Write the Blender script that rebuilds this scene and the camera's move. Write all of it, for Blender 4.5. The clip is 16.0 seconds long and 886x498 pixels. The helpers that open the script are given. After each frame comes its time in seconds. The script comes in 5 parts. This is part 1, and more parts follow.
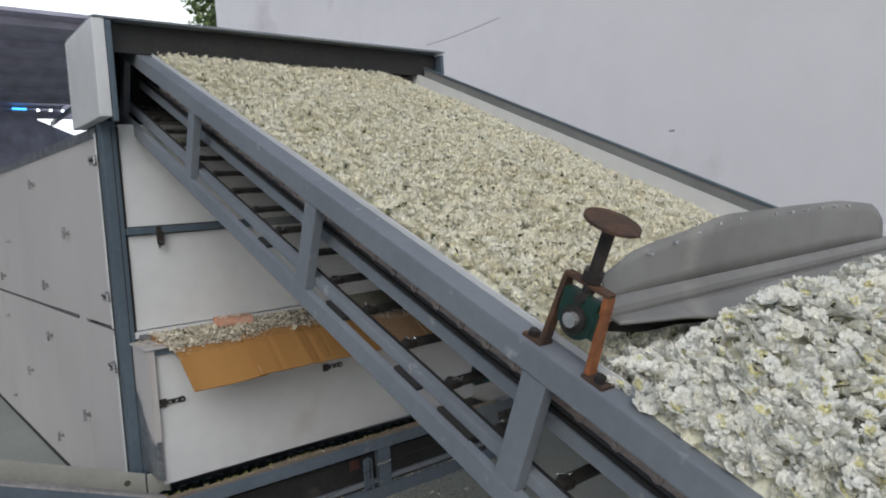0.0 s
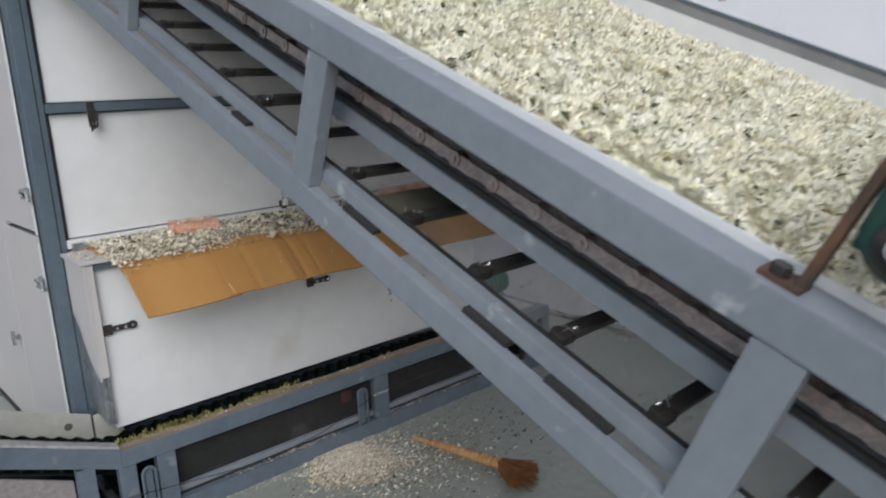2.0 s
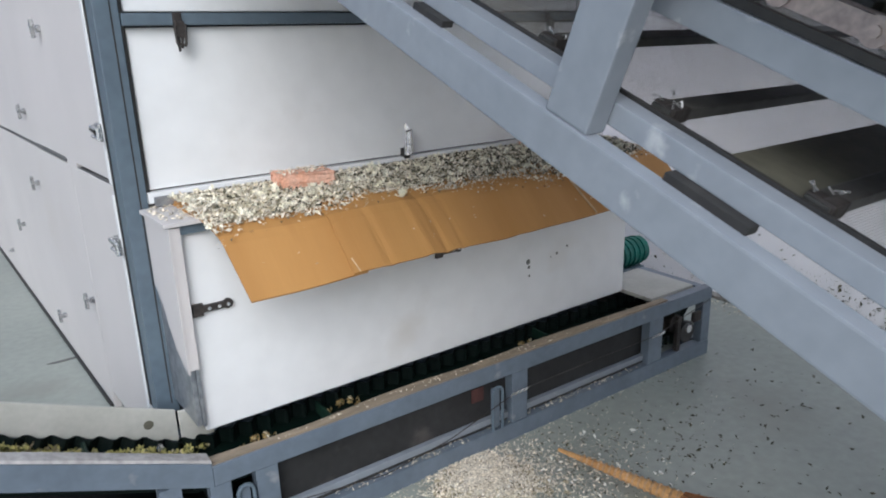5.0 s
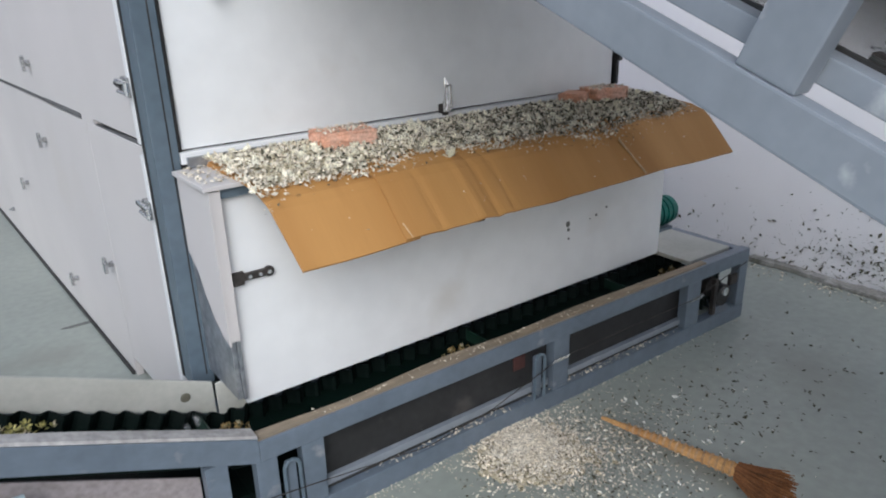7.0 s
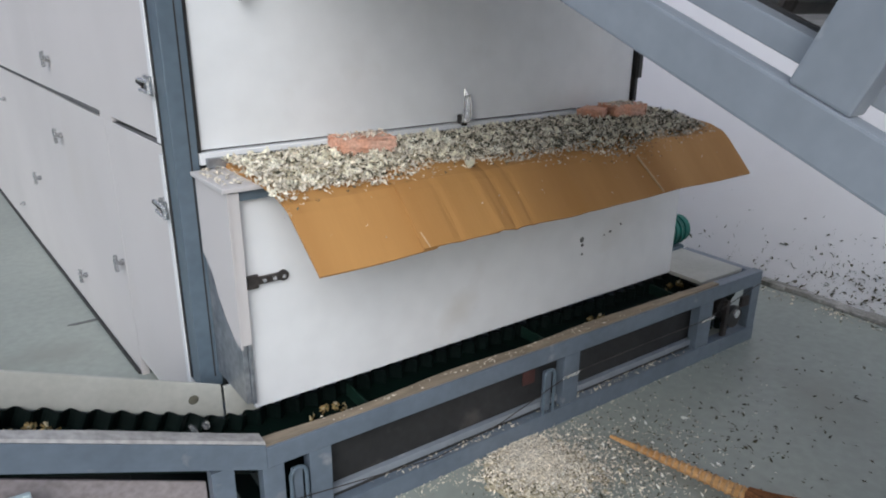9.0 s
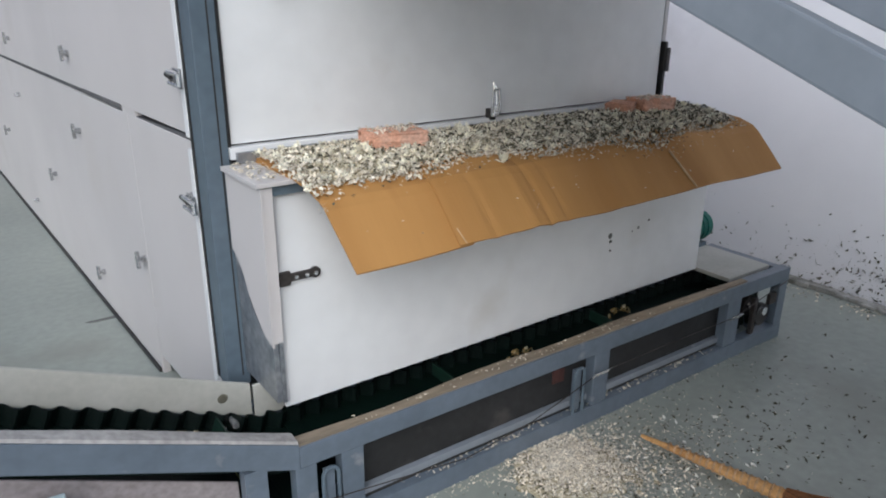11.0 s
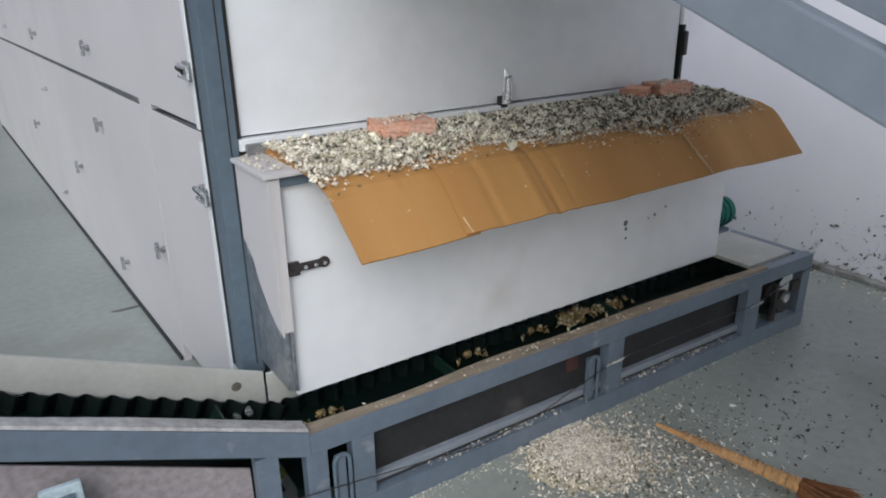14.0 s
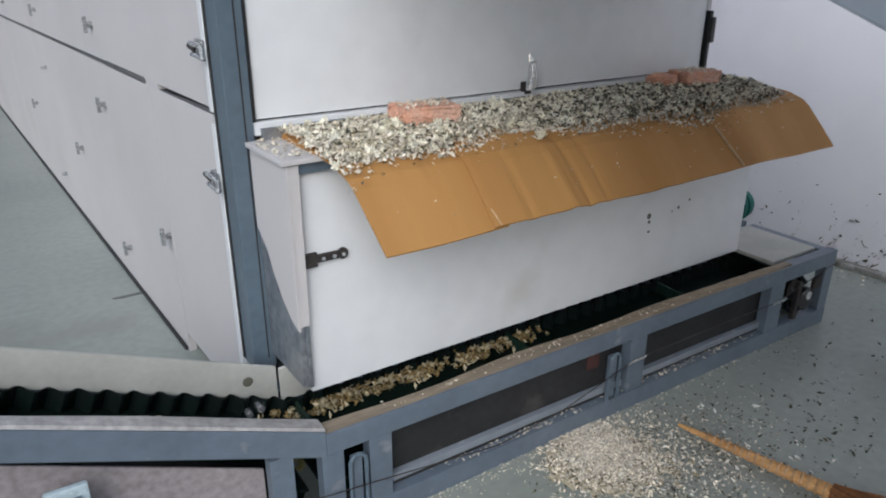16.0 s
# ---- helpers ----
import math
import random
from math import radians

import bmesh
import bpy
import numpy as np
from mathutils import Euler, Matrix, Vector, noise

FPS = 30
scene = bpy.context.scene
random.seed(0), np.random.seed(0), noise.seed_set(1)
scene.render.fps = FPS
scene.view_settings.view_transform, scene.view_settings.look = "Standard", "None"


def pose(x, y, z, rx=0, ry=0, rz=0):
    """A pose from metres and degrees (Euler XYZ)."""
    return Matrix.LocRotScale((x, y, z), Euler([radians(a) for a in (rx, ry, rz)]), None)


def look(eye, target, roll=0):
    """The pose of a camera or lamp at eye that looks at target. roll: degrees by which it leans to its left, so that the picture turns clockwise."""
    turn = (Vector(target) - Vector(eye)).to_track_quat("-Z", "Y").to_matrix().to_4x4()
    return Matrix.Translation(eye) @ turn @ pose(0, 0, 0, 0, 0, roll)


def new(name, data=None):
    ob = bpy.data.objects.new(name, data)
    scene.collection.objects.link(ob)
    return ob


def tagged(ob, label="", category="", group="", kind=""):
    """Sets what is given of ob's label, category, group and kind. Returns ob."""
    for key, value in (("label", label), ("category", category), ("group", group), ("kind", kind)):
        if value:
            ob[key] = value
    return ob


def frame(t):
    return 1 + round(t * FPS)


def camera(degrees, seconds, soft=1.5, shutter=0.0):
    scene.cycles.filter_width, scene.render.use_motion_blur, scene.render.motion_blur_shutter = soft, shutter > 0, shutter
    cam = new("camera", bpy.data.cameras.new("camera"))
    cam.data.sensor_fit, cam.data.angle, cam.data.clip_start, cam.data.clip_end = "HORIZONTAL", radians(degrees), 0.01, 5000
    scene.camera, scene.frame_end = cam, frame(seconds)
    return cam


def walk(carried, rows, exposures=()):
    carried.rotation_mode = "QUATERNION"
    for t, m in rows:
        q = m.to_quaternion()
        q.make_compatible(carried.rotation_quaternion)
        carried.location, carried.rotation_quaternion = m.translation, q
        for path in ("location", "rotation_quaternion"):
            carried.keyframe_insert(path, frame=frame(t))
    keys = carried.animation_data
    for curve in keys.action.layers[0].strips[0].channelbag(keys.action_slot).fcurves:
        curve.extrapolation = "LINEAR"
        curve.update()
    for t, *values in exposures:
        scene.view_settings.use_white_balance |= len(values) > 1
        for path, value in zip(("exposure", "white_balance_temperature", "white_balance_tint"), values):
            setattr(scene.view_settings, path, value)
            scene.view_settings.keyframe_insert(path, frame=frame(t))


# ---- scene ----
cam = camera(65.0, 16.0, soft=1.9, shutter=0.4)
PATH = [
    (0, (0.323, 0.306, 1.34), (1.571, 1.863, 1.193), -3.5),
    (0.5, (0.396, 0.394, 1.328), (1.653, 1.935, 1.119), -2.8),
    (1, (0.469, 0.517, 1.309), (1.654, 2.099, 1.005), -3.0),
    (1.5, (0.503, 0.702, 1.294), (1.844, 2.151, 0.968), -2.3),
    (2, (0.524, 0.873, 1.275), (1.825, 2.327, 0.837), -2.6),
    (2.5, (0.601, 0.993, 1.246), (1.753, 2.543, 0.724), -3.4),
    (3, (0.672, 1.074, 1.226), (1.722, 2.662, 0.614), -4.1),
    (3.5, (0.679, 1.187, 1.215), (1.821, 2.716, 0.617), -2.5),
    (4, (0.651, 1.346, 1.222), (1.811, 2.867, 0.637), -3.6),
    (4.5, (0.652, 1.428, 1.22), (1.833, 2.926, 0.622), -1.2),
    (4.7, (0.661, 1.446, 1.218), (1.799, 2.99, 0.652), -1.7),
    (6.8, (0.609, 1.645, 1.206), (1.743, 3.111, 0.454), -1.0),
    (7, (0.601, 1.647, 1.211), (1.734, 3.139, 0.511), -1.5),
    (7.5, (0.602, 1.657, 1.21), (1.718, 3.166, 0.518), -2.4),
    (8, (0.6, 1.661, 1.208), (1.716, 3.168, 0.513), -1.2),
    (8.5, (0.587, 1.669, 1.207), (1.701, 3.18, 0.516), -0.4),
    (9, (0.582, 1.674, 1.207), (1.715, 3.179, 0.536), 0.6),
    (11.3, (0.542, 1.743, 1.193), (1.66, 3.254, 0.511), 0.4),
    (11.5, (0.545, 1.724, 1.196), (1.628, 3.255, 0.5), -0.1),
    (12, (0.544, 1.729, 1.197), (1.638, 3.244, 0.483), -0.1),
    (12.5, (0.545, 1.728, 1.185), (1.649, 3.243, 0.489), 0.8),
    (13, (0.564, 1.716, 1.2), (1.613, 3.288, 0.547), 0.3),
    (13.5, (0.583, 1.709, 1.203), (1.631, 3.275, 0.533), -0.2),
    (14, (0.582, 1.712, 1.198), (1.63, 3.259, 0.485), -0.8),
    (14.5, (0.583, 1.713, 1.199), (1.657, 3.251, 0.504), -0.5),
    (15, (0.577, 1.733, 1.193), (1.65, 3.263, 0.482), -0.6),
    (15.5, (0.567, 1.757, 1.192), (1.637, 3.285, 0.471), -0.8),
    (16, (0.573, 1.808, 1.183), (1.622, 3.337, 0.435), 0.2),
]
SKY, SUN, SUN_UP, SUN_TURN = 0.105, 2.05, 38.0, 222.0
EXPOSURES = [(t, stops, kelvin, 8) for t, stops, kelvin in ((0.0, -0.62, 6200), (1.0, -0.52, 6200), (2.0, -0.1, 6100), (2.5, 0.1, 5950), (3.0, 0.18, 5950), (3.5, 0.42, 5900), (4.5, 0.42, 5900), (9.0, 0.2, 5970), (16.0, 0.12, 5920))]

walk(cam, [(t, look(eye, target, roll)) for t, eye, target, roll in PATH], EXPOSURES)

# ---- light ----
world = bpy.data.worlds.new("sky")
scene.world = world
world.use_nodes = True
wn = world.node_tree.nodes
sky = wn.new("ShaderNodeTexSky")
sky.sky_type, sky.sun_disc = "NISHITA", False
sky.sun_elevation, sky.sun_rotation = radians(SUN_UP), radians(SUN_TURN)
sky.dust_density, sky.ozone_density = 3.0, 1.0
world.node_tree.links.new(sky.outputs[0], wn["Background"].inputs[0])
wn["Background"].inputs[1].default_value = SKY
sun = new("sun", bpy.data.lights.new("sun", "SUN"))
sun.data.energy, sun.data.angle, sun.data.color = SUN, radians(48), (0.975, 0.985, 1.0)
sun.matrix_basis = pose(0, 0, 8, 90 - SUN_UP, 0, 180 - SUN_TURN)


# ---- materials ----
def mat(name, a, b=None, rough=0.5, metal=0.0, scale=3.0, fine=60.0, bump=0.15, dirt=None, dirt_scale=2.0, dirt_amount=0.0,
        rnd=0.0, island=False, coat=0.0, stretch=(1, 1, 1), fine_mix=0.25):
    """Two tones mixed by broad noise, fine grain on top, optional dirt blotches and a shift from piece to piece."""
    m = bpy.data.materials.new(name)
    m.use_nodes = True
    nt = m.node_tree
    n, link = nt.nodes, nt.links.new
    bsdf = n["Principled BSDF"]
    b = b or tuple(c * 0.85 for c in a)
    tc = n.new("ShaderNodeTexCoord")
    mp = n.new("ShaderNodeMapping")
    mp.inputs["Scale"].default_value = stretch
    link(tc.outputs["Object"], mp.inputs[0])

    def noise_node(s, detail=4.0):
        q = n.new("ShaderNodeTexNoise")
        q.inputs["Scale"].default_value, q.inputs["Detail"].default_value = s, detail
        link(mp.outputs[0], q.inputs["Vector"])
        return q

    def mix(fac, c1, c2, kind="MIX"):
        q = n.new("ShaderNodeMix")
        q.data_type, q.blend_type = "RGBA", kind
        for sock, v in ((q.inputs[0], fac), (q.inputs[6], c1), (q.inputs[7], c2)):
            if isinstance(v, (int, float)):
                sock.default_value = v
            elif isinstance(v, tuple):
                sock.default_value = (*v, 1)
            else:
                link(v, sock)
        return q.outputs[2]

    def ramp(v, lo, hi):
        q = n.new("ShaderNodeMapRange")
        q.inputs[1].default_value, q.inputs[2].default_value = lo, hi
        link(v, q.inputs[0])
        return q.outputs[0]

    big, small = noise_node(scale), noise_node(fine, 2.0)
    col = mix(ramp(big.outputs[0], 0.35, 0.65), a, b)
    g = n.new("ShaderNodeMapRange")
    g.inputs[1].default_value, g.inputs[2].default_value, g.inputs[3].default_value, g.inputs[4].default_value = 0.3, 0.7, 1 - fine_mix, 1 + fine_mix * 0.5
    link(small.outputs[0], g.inputs[0])
    col = mix(1.0, col, g.outputs[0], "MULTIPLY")
    if rnd:
        if island:
            src_r = n.new("ShaderNodeNewGeometry").outputs["Random Per Island"]
        else:
            src_r = n.new("ShaderNodeObjectInfo").outputs["Random"]
        r = n.new("ShaderNodeMapRange")
        r.inputs[3].default_value, r.inputs[4].default_value = 1 - rnd, 1 + rnd * 0.4
        link(src_r, r.inputs[0])
        col = mix(1.0, col, r.outputs[0], "MULTIPLY")
    if dirt:
        d = noise_node(dirt_scale, 8.0)
        fac = ramp(d.outputs[0], 0.66 - 0.3 * dirt_amount, 0.78 - 0.2 * dirt_amount)
        col = mix(fac, col, dirt)
    link(col, bsdf.inputs["Base Color"])
    rr = n.new("ShaderNodeMapRange")
    rr.inputs[3].default_value, rr.inputs[4].default_value = max(rough - 0.1, 0.03), min(rough + 0.12, 1.0)
    link(big.outputs[0], rr.inputs[0])
    link(rr.outputs[0], bsdf.inputs["Roughness"])
    bsdf.inputs["Metallic"].default_value = metal
    bsdf.inputs["Coat Weight"].default_value = coat
    if bump:
        bp = n.new("ShaderNodeBump")
        bp.inputs["Strength"].default_value, bp.inputs["Distance"].default_value = bump, 0.004
        link(small.outputs[0], bp.inputs["Height"])
        link(bp.outputs[0], bsdf.inputs["Normal"])
    return m


def glow(name, color, strength):
    m = bpy.data.materials.new(name)
    m.use_nodes = True
    bsdf = m.node_tree.nodes["Principled BSDF"]
    bsdf.inputs["Emission Color"].default_value, bsdf.inputs["Emission Strength"].default_value = (*color, 1), strength
    return m


def thin(m, share):
    """Lets a share of the light pass through a thin petal."""
    n, link = m.node_tree.nodes, m.node_tree.links.new
    bsdf, out = n["Principled BSDF"], n["Material Output"]
    tr, mx = n.new("ShaderNodeBsdfTranslucent"), n.new("ShaderNodeMixShader")
    link(bsdf.inputs["Base Color"].links[0].from_socket, tr.inputs["Color"])
    mx.inputs[0].default_value = share
    link(bsdf.outputs[0], mx.inputs[1])
    link(tr.outputs[0], mx.inputs[2])
    link(mx.outputs[0], out.inputs["Surface"])


PAINT = mat("grey_blue_paint", (0.232, 0.254, 0.284), (0.195, 0.215, 0.244), 0.38, scale=2.5, fine=40, bump=0.06, dirt=(0.46, 0.47, 0.48), dirt_scale=17, dirt_amount=0.05, fine_mix=0.08)
# Low frame's copy of the paint: less light and sky reflection put into the colour.
PAINT_LOW = mat("blue_grey_shaded_paint", (0.132, 0.162, 0.200), (0.105, 0.130, 0.162), 0.36, scale=3, fine=40, bump=0.05, dirt=(0.30, 0.30, 0.30), dirt_scale=11, dirt_amount=0.06, fine_mix=0.1)
PAINT_DARK = mat("slate_paint", (0.11, 0.145, 0.175), (0.09, 0.12, 0.15), 0.4, scale=3, fine=40, bump=0.05, fine_mix=0.1)
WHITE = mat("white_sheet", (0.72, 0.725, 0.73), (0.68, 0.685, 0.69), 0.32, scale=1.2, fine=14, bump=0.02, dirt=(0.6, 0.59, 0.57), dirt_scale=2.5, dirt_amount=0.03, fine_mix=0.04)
# Pinkish side white, darkened in colour to offset the light falling on that face.
WHITE_SIDE = mat("dimmed_pinkish_white", (0.57, 0.54, 0.53), (0.52, 0.495, 0.488), 0.42, metal=0.0, scale=0.9, fine=5, bump=0.0, dirt=(0.5, 0.47, 0.45), dirt_scale=1.3, dirt_amount=0.1, fine_mix=0.015)
GALV = mat("galvanised_steel", (0.42, 0.44, 0.46), (0.28, 0.30, 0.33), 0.35, metal=0.7, scale=14, fine=50, bump=0.06, fine_mix=0.25)
CREAM = mat("cream_canvas", (0.46, 0.455, 0.41), (0.37, 0.365, 0.32), 0.75, scale=4, fine=60, bump=0.04, dirt=(0.26, 0.23, 0.17), dirt_scale=4, dirt_amount=0.12, fine_mix=0.06)
WALL = mat("whitewash", (0.86, 0.85, 0.89), (0.81, 0.80, 0.84), 0.85, scale=0.5, fine=6, bump=0.0, dirt=(0.6, 0.58, 0.61), dirt_scale=0.9, dirt_amount=0.08, fine_mix=0.02)
FLOOR = mat("painted_concrete", (0.290, 0.312, 0.278), (0.240, 0.260, 0.234), 0.36, scale=0.9, fine=30, bump=0.04, dirt=(0.21, 0.215, 0.185), dirt_scale=1.3, dirt_amount=0.3, fine_mix=0.1)
# Noise stretched into bands across the board puts crease shading into its colour.
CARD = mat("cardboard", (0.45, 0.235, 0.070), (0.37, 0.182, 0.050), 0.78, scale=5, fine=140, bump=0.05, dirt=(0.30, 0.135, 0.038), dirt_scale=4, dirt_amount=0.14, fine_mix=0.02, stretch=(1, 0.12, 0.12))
RUST = mat("rusty_steel", (0.14, 0.075, 0.045), (0.075, 0.05, 0.038), 0.75, metal=0.2, scale=18, fine=90, bump=0.4, dirt=(0.06, 0.045, 0.035), dirt_scale=14, dirt_amount=0.4)
ORANGE = mat("red_oxide_bar", (0.36, 0.13, 0.045), (0.22, 0.085, 0.04), 0.65, scale=12, fine=80, bump=0.3, dirt=(0.1, 0.05, 0.03), dirt_scale=15, dirt_amount=0.2)
DARKMETAL = mat("dark_iron", (0.07, 0.06, 0.055), (0.045, 0.04, 0.038), 0.55, metal=0.5, scale=14, fine=90, bump=0.3)
GREEN = mat("green_enamel", (0.014, 0.055, 0.042), (0.012, 0.036, 0.03), 0.5, scale=12, fine=60, bump=0.1, dirt=(0.05, 0.046, 0.036), dirt_scale=26, dirt_amount=0.5)
TEAL = mat("teal_enamel", (0.01, 0.14, 0.11), (0.01, 0.10, 0.08), 0.4, scale=9, fine=50, bump=0.05)
# Dark green rubber, taken nearly to black for the door's shadow on it.
BELT = mat("shaded_green_rubber", (0.0012, 0.008, 0.0055), (0.0012, 0.005, 0.004), 0.55, scale=10, fine=70, bump=0.1, rnd=0.2)
BELT.node_tree.nodes["Principled BSDF"].inputs["Specular IOR Level"].default_value = 0.2
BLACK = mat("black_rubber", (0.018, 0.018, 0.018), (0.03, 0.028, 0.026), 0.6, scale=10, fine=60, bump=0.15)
SLAT = mat("oily_slat", (0.03, 0.03, 0.028), (0.05, 0.047, 0.042), 0.4, scale=8, fine=60, bump=0.1)
CHAIN = mat("steel_chain", (0.56, 0.47, 0.43), (0.44, 0.365, 0.34), 0.42, metal=0.1, scale=30, fine=150, bump=0.2, rnd=0.15)
CHROME = mat("chrome", (0.80, 0.80, 0.80), (0.7, 0.7, 0.7), 0.22, metal=0.75, scale=30, fine=100, bump=0.02)
STEEL = mat("dull_zinc_steel", (0.60, 0.60, 0.60), (0.34, 0.34, 0.34), 0.25, metal=0.8, scale=40, fine=120, bump=0.1)
SHEET = mat("grey_rubber_sheet", (0.27, 0.265, 0.255), (0.22, 0.217, 0.21), 0.5, scale=4, fine=30, bump=0.02, dirt=(0.33, 0.32, 0.30), dirt_scale=5, dirt_amount=0.08, fine_mix=0.05)
BRICK = mat("red_brick", (0.72, 0.37, 0.24), (0.66, 0.42, 0.32), 0.9, scale=18, fine=140, bump=0.3)
WOOD = mat("worn_board", (0.27, 0.215, 0.15), (0.17, 0.14, 0.105), 0.8, scale=8, fine=70, bump=0.3, stretch=(0.2, 1, 1), dirt=(0.32, 0.29, 0.23), dirt_scale=9, dirt_amount=0.15)
# Near black with paler stains: the shade of the interior is in the colour.
PANEL_DARK = mat("stained_sheet_in_shade", (0.020, 0.020, 0.021), (0.012, 0.012, 0.012), 0.75, scale=6, fine=40, bump=0.03, dirt=(0.075, 0.065, 0.06), dirt_scale=5, dirt_amount=0.15)
STRAW = mat("broom_straw", (0.55, 0.31, 0.12), (0.45, 0.23, 0.08), 0.8, scale=20, fine=140, bump=0.5, rnd=0.3, island=True)
STRAWTIP = mat("broom_bristle", (0.30, 0.125, 0.042), (0.20, 0.08, 0.028), 0.85, scale=20, fine=140, bump=0.4, rnd=0.4, island=True)
PETAL = mat("petal_white", (0.95, 0.95, 0.90), (0.94, 0.92, 0.82), 0.8, scale=30, fine=200, bump=0.0, rnd=0.05, island=True)
PETAL_CREAM = mat("petal_cream", (0.95, 0.92, 0.78), (0.91, 0.86, 0.67), 0.8, scale=12, fine=150, bump=0.0, rnd=0.22, island=True)
YELLOW = mat("flower_centre", (0.88, 0.84, 0.48), (0.80, 0.75, 0.38), 0.85, scale=30, fine=200, bump=0.0, rnd=0.3, island=True)
for m in (PETAL, PETAL_CREAM, YELLOW):
    thin(m, 0.2)
LEAF = mat("dark_leaf", (0.075, 0.085, 0.035), (0.11, 0.115, 0.05), 0.8, scale=20, fine=100, bump=0.0, rnd=0.5, island=True)
PALE = mat("pale_crumbs", (0.86, 0.79, 0.66), (0.74, 0.66, 0.52), 0.9, scale=30, fine=200, bump=0.0, rnd=0.5, island=True)
MATTED = mat("matted_petals", (0.58, 0.51, 0.36), (0.44, 0.38, 0.25), 0.95, scale=60, fine=170, bump=1.0, dirt=(0.07, 0.065, 0.04), dirt_scale=60, dirt_amount=0.5)
UNDER = mat("packed_flowers", (0.88, 0.86, 0.70), (0.80, 0.77, 0.58), 0.9, scale=22, fine=90, bump=0.8, dirt=(0.15, 0.145, 0.08), dirt_scale=55, dirt_amount=0.12)
DRY = mat("dried_petals", (0.58, 0.50, 0.33), (0.44, 0.38, 0.24), 0.9, scale=30, fine=200, bump=0.0, rnd=0.4, island=True)
DRYGOLD = mat("dried_golden", (0.34, 0.24, 0.095), (0.21, 0.14, 0.05), 0.9, scale=30, fine=200, bump=0.0, rnd=0.45, island=True)
CHIPDARK = mat("dark_chips", (0.075, 0.07, 0.045), (0.12, 0.11, 0.075), 0.9, scale=30, fine=200, bump=0.0, rnd=0.4, island=True)
# Shed sheeting paled to lavender: the bluish haze is mixed into its colour.
FARHAZE = mat("hazy_shed_sheet", (0.60, 0.58, 0.70), (0.50, 0.49, 0.60), 0.6, scale=0.6, fine=4, bump=0.0)
BARK = mat("bark", (0.12, 0.09, 0.06), (0.08, 0.06, 0.04), 0.9, scale=6, fine=40, bump=0.5)
TREELEAF = mat("tree_leaf", (0.30, 0.38, 0.16), (0.22, 0.31, 0.12), 0.6, scale=1, fine=20, bump=0.0, rnd=0.4, island=True)
LAMP = glow("white_lamp", (0.9, 0.95, 1.0), 6.0)
BLUELAMP = glow("blue_strip", (0.05, 0.4, 1.0), 4.0)

# ---- tools ----
SPACE = {}


def thing(name, m, label, category, group="", kind=""):
    ob = new(name)
    ob.matrix_basis = m
    ob.empty_display_size = 0.1
    SPACE[ob] = m.copy()
    return tagged(ob, label, category, group, kind)


def part(name, bm, material, parent, label="", local=False, kind=""):
    """Links bm as one mesh under parent. bm is drawn in the world, or, if local, in the parent's own space."""
    me = bpy.data.meshes.new(name)
    space = SPACE[parent]
    if not local:
        bmesh.ops.transform(bm, matrix=space.inverted(), verts=bm.verts)
    bm.to_mesh(me)
    bm.free()
    for mm in material if isinstance(material, (list, tuple)) else [material]:
        me.materials.append(mm)
    ob = new(name, me)
    ob.parent = parent
    SPACE[ob] = space
    return tagged(ob, label, "", "", kind)


def alone(name, bm, material, label, category, kind="", group="", at=None):
    """A thing that is one mesh; its origin is moved to at."""
    me = bpy.data.meshes.new(name)
    at = at or (0, 0, 0)
    bmesh.ops.translate(bm, vec=[-c for c in at], verts=bm.verts)
    bm.to_mesh(me)
    bm.free()
    for mm in material if isinstance(material, (list, tuple)) else [material]:
        me.materials.append(mm)
    ob = new(name, me)
    ob.location = at
    SPACE[ob] = Matrix.Translation(at)
    return tagged(ob, label, category, group, kind)


def cuboid(bm, lo, hi, bevel=0.0, m=None):
    size = [b - a for a, b in zip(lo, hi)]
    mid = [(a + b) / 2 for a, b in zip(lo, hi)]
    made = bmesh.ops.create_cube(bm, size=1.0, matrix=Matrix.Translation(mid) @ Matrix.Diagonal((*size, 1)))["verts"]
    if bevel:
        edges = list({e for v in made for e in v.link_edges})
        made = [v for v in bmesh.ops.bevel(bm, geom=edges, offset=bevel, segments=2, affect="EDGES", profile=0.7)["verts"]]
        made = list({v for v in made})
    if m:
        bmesh.ops.transform(bm, matrix=m, verts=made)
    return bm


def block(lo, hi, bevel=0.0, m=None):
    return cuboid(bmesh.new(), lo, hi, bevel, m)


def rod(bm, a, b, r, r2=None, sides=12, cap=True):
    a, b = Vector(a), Vector(b)
    d = b - a
    m = Matrix.Translation((a + b) / 2) @ d.to_track_quat("Z", "Y").to_matrix().to_4x4()
    bmesh.ops.create_cone(bm, cap_ends=cap, segments=sides, radius1=r, radius2=r if r2 is None else r2, depth=d.length, matrix=m)
    return bm


def smooth(ob):
    for p in ob.data.polygons:
        p.use_smooth = True
    return ob


def from_arrays(name, verts, faces, mats, index=None):
    me = bpy.data.meshes.new(name)
    me.from_pydata(verts, [], faces)
    for mm in mats:
        me.materials.append(mm)
    if index is not None:
        me.polygons.foreach_set("material_index", np.asarray(index, dtype=np.int32))
    me.update()
    return me


